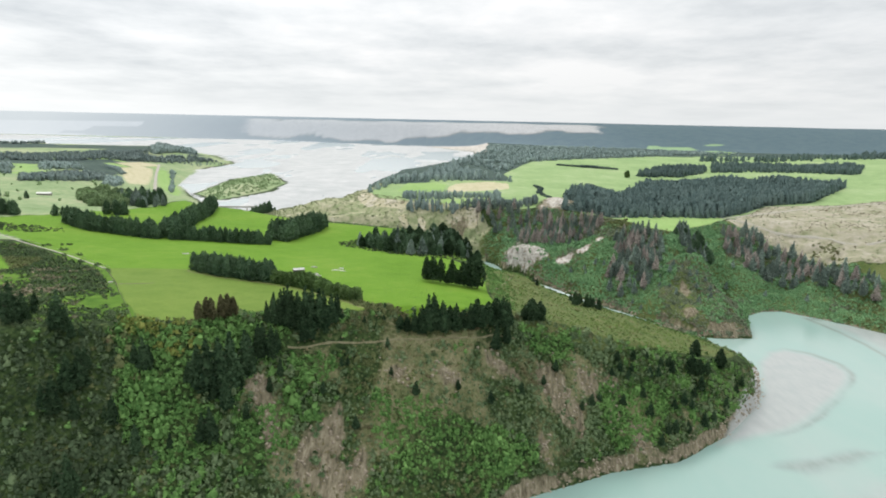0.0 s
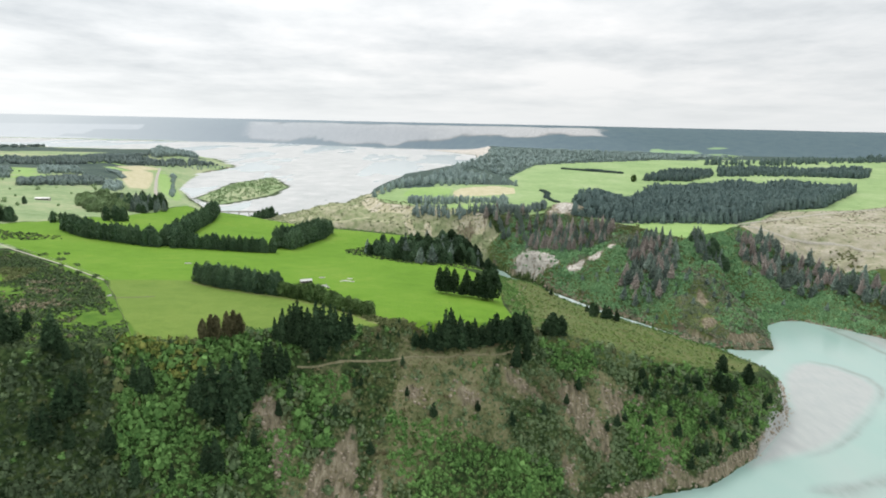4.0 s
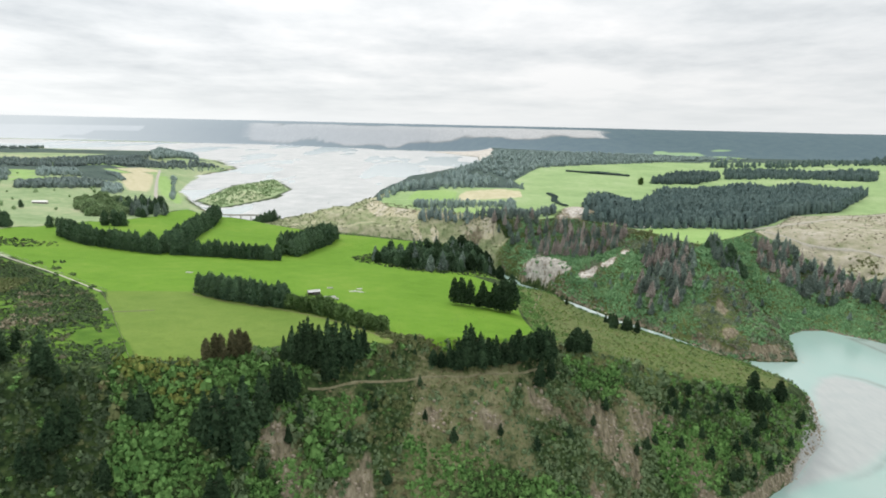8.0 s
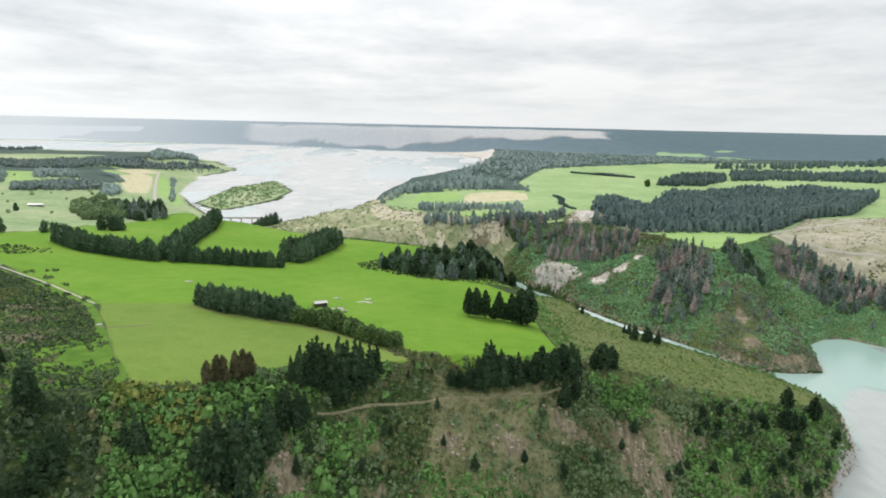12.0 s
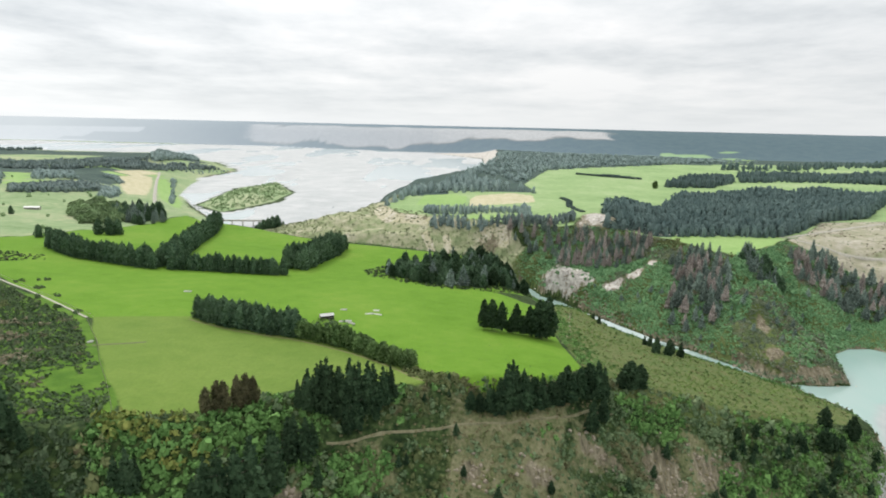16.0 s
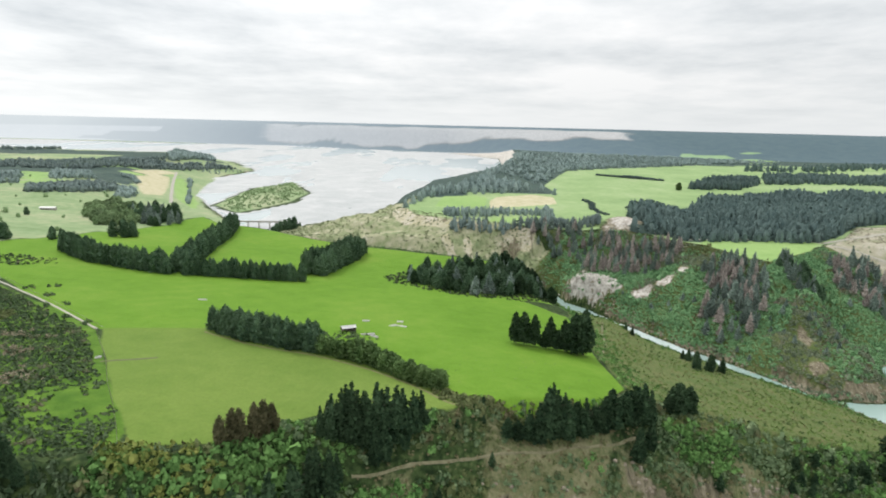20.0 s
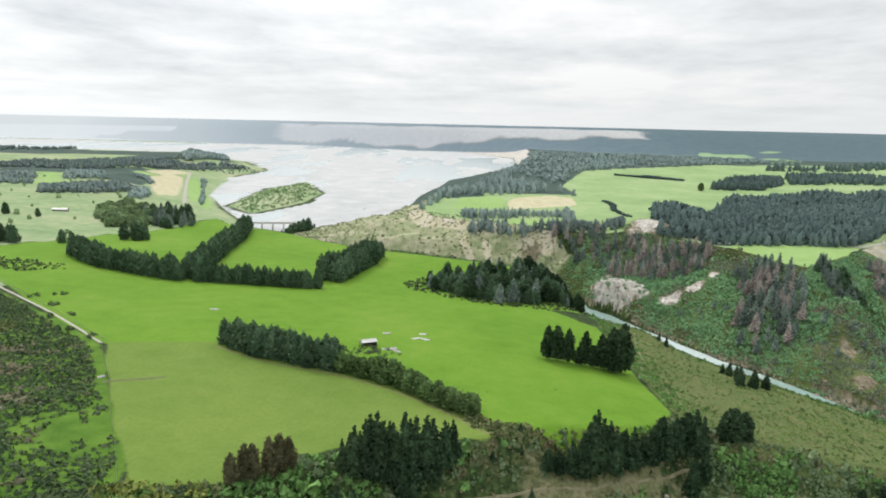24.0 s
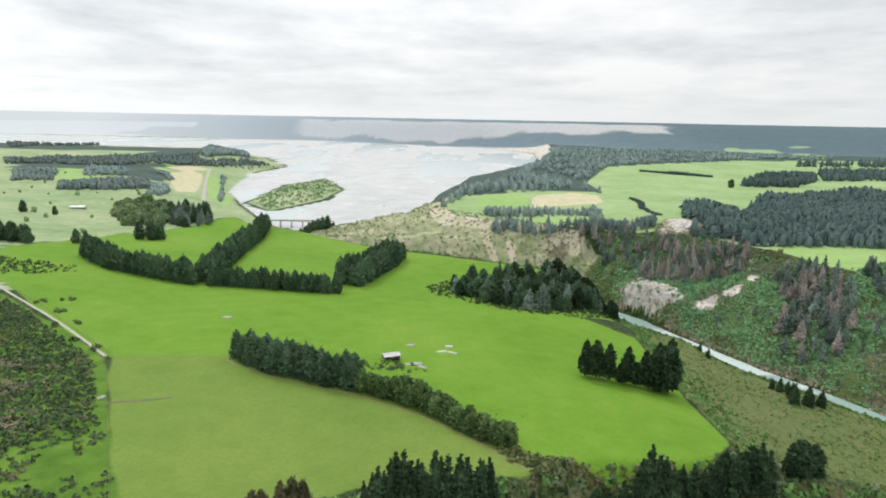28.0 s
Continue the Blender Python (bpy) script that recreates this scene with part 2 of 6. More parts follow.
    return z, dr, da, db, u


def height_at(x, y):
    return ground_height(np.asarray(x, float), np.asarray(y, float))[0]


# ------------------------------------------------------------------ materials
def material(name, rough=0.85, spec=0.2):
    m = bpy.data.materials.new(name)
    m.use_nodes = True
    b = m.node_tree.nodes["Principled BSDF"]
    b.inputs["Roughness"].default_value = rough
    b.inputs["Specular IOR Level"].default_value = spec
    return m, m.node_tree, b


def noise_node(nt, scale, detail=4.0, rough=0.55, coord=None):
    n = nt.nodes.new("ShaderNodeTexNoise")
    n.inputs["Scale"].default_value, n.inputs["Detail"].default_value, n.inputs["Roughness"].default_value = scale, detail, rough
    if coord is None:
        coord = nt.nodes.new("ShaderNodeNewGeometry").outputs["Position"]
    nt.links.new(coord, n.inputs["Vector"])
    return n.outputs[0]


def ramp_node(nt, value, stops):
    r = nt.nodes.new("ShaderNodeValToRGB")
    nt.links.new(value, r.inputs[0])
    el = r.color_ramp.elements
    while len(el) < len(stops):
        el.new(0.5)
    for e, (p, c) in zip(el, stops):
        e.position, e.color = p, (*c, 1)
    return r.outputs[0]


def mix_node(nt, fac, a, b, mode="MIX"):
    m = nt.nodes.new("ShaderNodeMix")
    m.data_type, m.blend_type = "RGBA", mode
    for v, s in ((fac, 0), (a, 6), (b, 7)):
        if isinstance(v, (int, float)):
            m.inputs[s].default_value = v
        elif isinstance(v, tuple):
            m.inputs[s].default_value = (*v, 1)
        else:
            nt.links.new(v, m.inputs[s])
    return m.outputs[2]


def sum_node(nt, op, a, b, clamp=False):
    m = nt.nodes.new("ShaderNodeMath")
    m.operation, m.use_clamp = op, clamp
    for i, v in enumerate((a, b)):
        if isinstance(v, (int, float)):
            m.inputs[i].default_value = v
        else:
            nt.links.new(v, m.inputs[i])
    return m.outputs[0]


def range_node(nt, v, lo, hi):
    m = nt.nodes.new("ShaderNodeMapRange")
    m.interpolation_type = "SMOOTHSTEP"
    m.inputs[1].default_value, m.inputs[2].default_value = lo, hi
    nt.links.new(v, m.inputs[0])
    return m.outputs[0]


def bump_node(nt, bsdf, height, strength, distance):
    b = nt.nodes.new("ShaderNodeBump")
    b.inputs["Strength"].default_value, b.inputs["Distance"].default_value = strength, distance
    nt.links.new(height, b.inputs["Height"])
    nt.links.new(b.outputs[0], bsdf.inputs["Normal"])


def foliage(name, dark, light, rough=0.8, warm=None):
    """Leaves whose colour changes from plant to plant and from tuft to tuft."""
    m, nt, b = material(name, rough, 0.04)
    geo, info = nt.nodes.new("ShaderNodeNewGeometry"), nt.nodes.new("ShaderNodeObjectInfo")
    clump = range_node(nt, noise_node(nt, 0.33, 3.0, 0.6), 0.36, 0.64)
    c = mix_node(nt, sum_node(nt, "ADD", sum_node(nt, "MULTIPLY", sum_node(nt, "POWER", geo.outputs["Random Per Island"], 1.5), 0.68), sum_node(nt, "MULTIPLY", clump, 0.32)), dark, light)
    big = noise_node(nt, 0.045, 3.0)
    c = mix_node(nt, range_node(nt, big, 0.4, 0.65), c, mix_node(nt, 0.5, c, light))
    if warm:
        c = mix_node(nt, range_node(nt, noise_node(nt, 0.11, 3.0), 0.55, 0.7), c, warm)
    tone = sum_node(nt, "ADD", sum_node(nt, "MULTIPLY", info.outputs["Random"], 0.5), 0.75)
    hsv = nt.nodes.new("ShaderNodeHueSaturation")
    nt.links.new(c, hsv.inputs["Color"]), nt.links.new(tone, hsv.inputs["Value"])
    nt.links.new(hsv.outputs[0], b.inputs["Base Color"])
    return m


PINE = foliage("pine_needles", (0.016, 0.037, 0.020), (0.062, 0.104, 0.052))
CYPRESS = foliage("cypress_foliage", (0.038, 0.080, 0.048), (0.120, 0.190, 0.105))
LARCH = foliage("rust_foliage", (0.076, 0.082, 0.042), (0.170, 0.152, 0.082))
# brown of dying needles, paled further in place of haze
DEAD = foliage("dying_needles", (0.250, 0.222, 0.200), (0.450, 0.400, 0.362))
BUSH = foliage("broadleaf_bush", (0.034, 0.090, 0.024), (0.190, 0.345, 0.105))
DULL_BUSH = foliage("dull_green_shrub", (0.058, 0.112, 0.048), (0.250, 0.330, 0.172), warm=(0.150, 0.140, 0.072))
BANK_SCRUB = foliage("pale_bank_scrub", (0.150, 0.185, 0.100), (0.265, 0.300, 0.170))
# olive and brown shrubs across the gorge, paled to stand in for haze
DARK_BUSH = foliage("dark_shrub", (0.110, 0.150, 0.095), (0.235, 0.275, 0.180), warm=(0.215, 0.185, 0.14))
GORSE = foliage("gorse_and_fern", (0.070, 0.098, 0.038), (0.195, 0.215, 0.095), warm=(0.165, 0.142, 0.080))
KANUKA = foliage("dark_slope_scrub", (0.018, 0.040, 0.018), (0.120, 0.168, 0.090))
YELLOW = foliage("gorse_in_flower", (0.060, 0.105, 0.026), (0.225, 0.235, 0.066))
MATA = foliage("grey_matagouri_scrub", (0.026, 0.050, 0.023), (0.095, 0.132, 0.066), warm=(0.150, 0.142, 0.092))
# bush across the gorge, with haze painted in as a paler blue-green
HAZED_NORTH_BUSH = foliage("gully_bush", (0.078, 0.168, 0.080), (0.205, 0.355, 0.170))
BLOSSOM = foliage("pale_brown_scrub", (0.13, 0.115, 0.075), (0.27, 0.235, 0.17))
FERN = foliage("low_fern", (0.044, 0.088, 0.022), (0.150, 0.215, 0.064), warm=(0.165, 0.150, 0.075))
TUSSOCK = foliage("dry_tussock", (0.135, 0.126, 0.062), (0.300, 0.262, 0.150))
HEDGE = foliage("hedge_leaves", (0.050, 0.100, 0.034), (0.165, 0.245, 0.092))
WILLOW = foliage("willow_leaves", (0.125, 0.195, 0.090), (0.265, 0.355, 0.185))
# pine greens with air haze painted in, greyed and blued for distance
HAZED_PINE = foliage("hazed_pine_needles", (0.118, 0.166, 0.144), (0.255, 0.320, 0.270))
HAZED_PLANTATION = foliage("hazed_plantation_pines", (0.056, 0.088, 0.086), (0.112, 0.155, 0.142))
HAZED_FAR_PINE = foliage("hazed_far_woods", (0.140, 0.190, 0.185), (0.235, 0.295, 0.270))


def bark_material():
    m, nt, b = material("bark", 0.9)
    c = ramp_node(nt, noise_node(nt, 3.0, 5), [(0.3, (0.06, 0.045, 0.035)), (0.7, (0.16, 0.13, 0.105))])
    nt.links.new(c, b.inputs["Base Color"])
    return m


BARK = bark_material()


def ground_material(name, hazy=False):
    m, nt, b = material(name, 0.95, 0.1)

    def attr(name):
        a = nt.nodes.new("ShaderNodeAttribute")
        a.attribute_name = name
        return a.outputs["Fac"]

    n1, n2, n3 = noise_node(nt, 0.012, 4), noise_node(nt, 0.09, 5, 0.6), noise_node(nt, 0.7, 4, 0.6)
    rag = sum_node(nt, "MULTIPLY", sum_node(nt, "SUBTRACT", noise_node(nt, 0.22, 5, 0.65), 0.5), 0.9)

    def cover(name, amount=1.0):
        return range_node(nt, sum_node(nt, "ADD", attr(name), sum_node(nt, "MULTIPLY", rag, amount)), 0.35, 0.65)

    # shade between clumps painted in: cells darken outwards to near-black gaps
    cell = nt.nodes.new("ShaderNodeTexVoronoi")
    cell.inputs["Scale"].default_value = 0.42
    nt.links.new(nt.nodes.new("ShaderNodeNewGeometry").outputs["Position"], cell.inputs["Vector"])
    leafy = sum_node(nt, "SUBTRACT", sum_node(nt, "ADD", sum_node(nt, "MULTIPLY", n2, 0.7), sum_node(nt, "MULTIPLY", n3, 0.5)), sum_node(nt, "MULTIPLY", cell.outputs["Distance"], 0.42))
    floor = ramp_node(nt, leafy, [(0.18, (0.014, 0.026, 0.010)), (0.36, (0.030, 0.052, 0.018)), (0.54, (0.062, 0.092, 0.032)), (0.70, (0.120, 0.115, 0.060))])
    scree = ramp_node(nt, sum_node(nt, "ADD", sum_node(nt, "MULTIPLY", noise_node(nt, 0.05, 6, 0.7), 0.6), sum_node(nt, "MULTIPLY", n3, 0.4)),
                      [(0.34, (0.27, 0.29, 0.13)), (0.46, (0.40, 0.37, 0.25)), (0.6, (0.50, 0.46, 0.38)), (0.72, (0.58, 0.54, 0.48))])
    dry = ramp_node(nt, sum_node(nt, "ADD", sum_node(nt, "MULTIPLY", n2, 0.6), sum_node(nt, "MULTIPLY", n3, 0.4)),
                    [(0.30, (0.070, 0.096, 0.038)), (0.46, (0.138, 0.148, 0.070)), (0.60, (0.212, 0.198, 0.115)), (0.72, (0.285, 0.255, 0.165))])
    bank = ramp_node(nt, sum_node(nt, "ADD", sum_node(nt, "MULTIPLY", n2, 0.55), sum_node(nt, "MULTIPLY", noise_node(nt, 0.035, 5, 0.65), 0.45)),
                     [(0.36, (0.165, 0.215, 0.105)), (0.47, (0.255, 0.280, 0.155)), (0.57, (0.345, 0.340, 0.225)), (0.68, (0.47, 0.44, 0.34))])
    heath = ramp_node(nt, sum_node(nt, "ADD", sum_node(nt, "MULTIPLY", n2, 0.5), sum_node(nt, "MULTIPLY", n3, 0.5)),
                      [(0.34, (0.062, 0.106, 0.032)), (0.48, (0.098, 0.134, 0.044)), (0.62, (0.140, 0.144, 0.062))])
    streak = nt.nodes.new("ShaderNodeMapping")
    streak.inputs["Scale"].default_value = (1.7, 0.55, 0.28)
    nt.links.new(nt.nodes.new("ShaderNodeNewGeometry").outputs["Position"], streak.inputs[0])
    rn = noise_node(nt, 0.28, 6, 0.7, streak.outputs[0])
    rock = ramp_node(nt, rn, [(0.30, (0.050, 0.046, 0.034)), (0.42, (0.128, 0.112, 0.074)), (0.55, (0.215, 0.188, 0.130)), (0.70, (0.335, 0.30, 0.22))])
    gravel = ramp_node(nt, sum_node(nt, "ADD", sum_node(nt, "MULTIPLY", noise_node(nt, 0.02, 6, 0.6), 0.7), sum_node(nt, "MULTIPLY", n3, 0.3)),
                       [(0.35, (0.37, 0.385, 0.385)), (0.6, (0.49, 0.495, 0.49)), (0.75, (0.56, 0.56, 0.545))])
    limestone = ramp_node(nt, noise_node(nt, 0.16, 7, 0.75), [(0.34, (0.22, 0.20, 0.17)), (0.46, (0.42, 0.39, 0.35)), (0.60, (0.62, 0.59, 0.54))])
    shingle = ramp_node(nt, noise_node(nt, 0.035, 5, 0.6), [(0.36, (0.305, 0.320, 0.303)), (0.64, (0.375, 0.382, 0.365))])
    bright = ramp_node(nt, sum_node(nt, "ADD", sum_node(nt, "MULTIPLY", n1, 0.55), sum_node(nt, "MULTIPLY", n2, 0.45)),
                       [(0.28, (0.088, 0.188, 0.016)), (0.50, (0.122, 0.236, 0.025)), (0.72, (0.172, 0.268, 0.042))])
    mown = ramp_node(nt, sum_node(nt, "ADD", sum_node(nt, "MULTIPLY", n1, 0.5), sum_node(nt, "MULTIPLY", n2, 0.5)),
                     [(0.35, (0.108, 0.180, 0.032)), (0.6, (0.150, 0.220, 0.046))])
    lawn = ramp_node(nt, n2, [(0.35, (0.058, 0.130, 0.016)), (0.65, (0.110, 0.200, 0.028))])
    # far meadow, clover and flats: haze painted in, paler and bluer than near pasture
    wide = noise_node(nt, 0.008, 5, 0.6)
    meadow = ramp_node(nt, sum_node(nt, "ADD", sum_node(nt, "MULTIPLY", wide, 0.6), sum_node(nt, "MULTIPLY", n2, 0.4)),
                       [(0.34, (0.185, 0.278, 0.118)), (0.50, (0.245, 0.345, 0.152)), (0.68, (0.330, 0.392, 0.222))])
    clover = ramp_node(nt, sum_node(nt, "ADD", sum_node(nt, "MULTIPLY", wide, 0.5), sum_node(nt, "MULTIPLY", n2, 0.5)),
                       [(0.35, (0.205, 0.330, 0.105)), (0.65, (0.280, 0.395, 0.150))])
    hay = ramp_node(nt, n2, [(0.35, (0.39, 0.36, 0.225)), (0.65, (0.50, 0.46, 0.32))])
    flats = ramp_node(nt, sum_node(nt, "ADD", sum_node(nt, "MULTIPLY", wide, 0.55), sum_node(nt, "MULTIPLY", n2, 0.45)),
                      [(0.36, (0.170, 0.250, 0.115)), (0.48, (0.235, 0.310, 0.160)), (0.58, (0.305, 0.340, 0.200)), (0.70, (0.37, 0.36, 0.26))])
    felled = ramp_node(nt, sum_node(nt, "ADD", sum_node(nt, "MULTIPLY", n2, 0.5), sum_node(nt, "MULTIPLY", noise_node(nt, 0.03, 6, 0.7), 0.5)),
                       [(0.36, (0.185, 0.205, 0.115)), (0.47, (0.285, 0.275, 0.190)), (0.56, (0.35, 0.325, 0.255)), (0.66, (0.43, 0.40, 0.33))])
    woods = ramp_node(nt, noise_node(nt, 0.02, 6, 0.7), [(0.35, (0.040, 0.066, 0.060)), (0.65, (0.075, 0.108, 0.088))])
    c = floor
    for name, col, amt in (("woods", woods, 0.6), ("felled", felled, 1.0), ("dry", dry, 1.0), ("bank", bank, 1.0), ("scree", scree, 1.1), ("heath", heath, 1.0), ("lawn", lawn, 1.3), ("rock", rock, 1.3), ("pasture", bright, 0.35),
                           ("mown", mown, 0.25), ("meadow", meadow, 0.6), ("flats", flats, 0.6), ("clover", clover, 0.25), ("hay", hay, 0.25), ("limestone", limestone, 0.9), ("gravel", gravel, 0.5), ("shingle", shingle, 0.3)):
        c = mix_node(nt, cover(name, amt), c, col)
    fine = sum_node(nt, "ADD", sum_node(nt, "MULTIPLY", n3, 0.4), 0.8)
    hsv = nt.nodes.new("ShaderNodeHueSaturation")
    nt.links.new(c, hsv.inputs["Color"]), nt.links.new(fine, hsv.inputs["Value"])
    nt.links.new(hsv.outputs[0], b.inputs["Base Color"])
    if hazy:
        # haze painted in as bluish emission, paler and stronger towards the west
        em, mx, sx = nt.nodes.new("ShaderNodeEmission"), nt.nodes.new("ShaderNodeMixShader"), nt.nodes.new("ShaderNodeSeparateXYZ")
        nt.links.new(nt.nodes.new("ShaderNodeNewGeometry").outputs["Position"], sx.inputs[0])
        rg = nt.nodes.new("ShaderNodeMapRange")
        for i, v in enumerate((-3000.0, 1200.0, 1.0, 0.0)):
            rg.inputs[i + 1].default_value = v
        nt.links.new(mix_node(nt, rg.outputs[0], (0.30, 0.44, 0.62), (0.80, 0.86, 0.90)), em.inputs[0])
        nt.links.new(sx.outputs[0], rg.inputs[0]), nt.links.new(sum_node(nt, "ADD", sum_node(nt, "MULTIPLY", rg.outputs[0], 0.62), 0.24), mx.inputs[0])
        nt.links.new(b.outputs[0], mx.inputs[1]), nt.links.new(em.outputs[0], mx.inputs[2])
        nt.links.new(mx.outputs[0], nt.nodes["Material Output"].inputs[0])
    bump_node(nt, b, sum_node(nt, "ADD", n3, sum_node(nt, "MULTIPLY", rn, 2.0)), 0.5, 0.8)
    return m


def water_material():
    m, nt, b = material("glacial_water", 0.18, 0.35)

    def attr(name):
        a = nt.nodes.new("ShaderNodeAttribute")
        a.attribute_name = name
        return a.outputs["Fac"]

    m1 = nt.nodes.new("ShaderNodeMapping")
    m1.inputs["Scale"].default_value = (1.0, 0.4, 1.0)
    m1.inputs["Rotation"].default_value = (0, 0, radians(35))
    nt.links.new(nt.nodes.new("ShaderNodeNewGeometry").outputs["Position"], m1.inputs[0])
    n = noise_node(nt, 0.012, 4, 0.55, m1.outputs[0])
    fine = noise_node(nt, 0.16, 5, 0.6, m1.outputs[0])
    c = ramp_node(nt, n, [(0.36, (0.240, 0.362, 0.325)), (0.55, (0.272, 0.372, 0.338)), (0.72, (0.300, 0.370, 0.345))])
    # silt drifting over the bars, and the darker wet edge of each bar
    silt = ramp_node(nt, fine, [(0.35, (0.298, 0.318, 0.310)), (0.65, (0.335, 0.348, 0.338))])
    c = mix_node(nt, attr("silt"), c, silt)
    c = mix_node(nt, attr("seam"), c, ramp_node(nt, fine, [(0.35, (0.150, 0.175, 0.165)), (0.65, (0.235, 0.265, 0.250))]))
    c = mix_node(nt, range_node(nt, sum_node(nt, "ADD", attr("rapid"), sum_node(nt, "MULTIPLY", sum_node(nt, "SUBTRACT", fine, 0.5), 1.6)), 0.45, 0.75), c, (0.50, 0.58, 0.57))
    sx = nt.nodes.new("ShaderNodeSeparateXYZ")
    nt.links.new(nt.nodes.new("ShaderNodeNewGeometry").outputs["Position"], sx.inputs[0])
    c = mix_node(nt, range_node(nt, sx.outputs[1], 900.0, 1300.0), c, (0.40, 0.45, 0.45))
    nt.links.new(c, b.inputs["Base Color"])
    bump_node(nt, b, noise_node(nt, 0.5, 3, 0.6), 0.12, 0.4)
    return m


def plain_material(name, lo, hi, scale, rough=0.8, metal=0.0, bump=0.0):
    m, nt, b = material(name, rough, 0.3)
    n = noise_node(nt, scale, 5, 0.6)
    nt.links.new(ramp_node(nt, n, [(0.35, lo), (0.65, hi)]), b.inputs["Base Color"])
    b.inputs["Metallic"].default_value = metal
    if bump:
        bump_node(nt, b, n, bump, 0.1)
    return m


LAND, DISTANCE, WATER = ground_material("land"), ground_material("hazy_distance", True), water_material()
GRAVEL_ROAD = plain_material("pale_gravel", (0.27, 0.26, 0.21), (0.38, 0.36, 0.31), 0.8)
DIRT = plain_material("dusty_earth", (0.13, 0.125, 0.068), (0.235, 0.212, 0.13), 0.35)
LANE = plain_material("worn_grass_lane", (0.13, 0.135, 0.05), (0.20, 0.185, 0.085), 0.5)
LIMESTONE = plain_material("weathered_limestone", (0.30, 0.28, 0.245), (0.54, 0.515, 0.47), 0.5, bump=0.4)
SCAR_ROCK = plain_material("tan_rock", (0.19, 0.155, 0.11), (0.36, 0.31, 0.24), 0.6, bump=0.4)
MUD = plain_material("trampled_ground", (0.075, 0.085, 0.035), (0.12, 0.13, 0.05), 0.4)
TIMBER = plain_material("weathered_timber", (0.16, 0.14, 0.12), (0.30, 0.27, 0.23), 2.0, bump=0.3)
IRON_ROOF = plain_material("pale_corrugated_iron", (0.38, 0.38, 0.37), (0.52, 0.52, 0.50), 0.7, 0.45, 0.2)
PAINTED = plain_material("pale_painted_wall", (0.40, 0.39, 0.35), (0.54, 0.52, 0.47), 0.6)
DARK = plain_material("dark_opening", (0.03, 0.03, 0.03), (0.06, 0.055, 0.05), 1.0)
CONCRETE = plain_material("concrete", (0.42, 0.42, 0.40), (0.56, 0.55, 0.52), 0.9, bump=0.2)
WIRE = plain_material("galvanised_wire", (0.35, 0.36, 0.36), (0.45, 0.46, 0.46), 2.0, 0.4, 0.8)

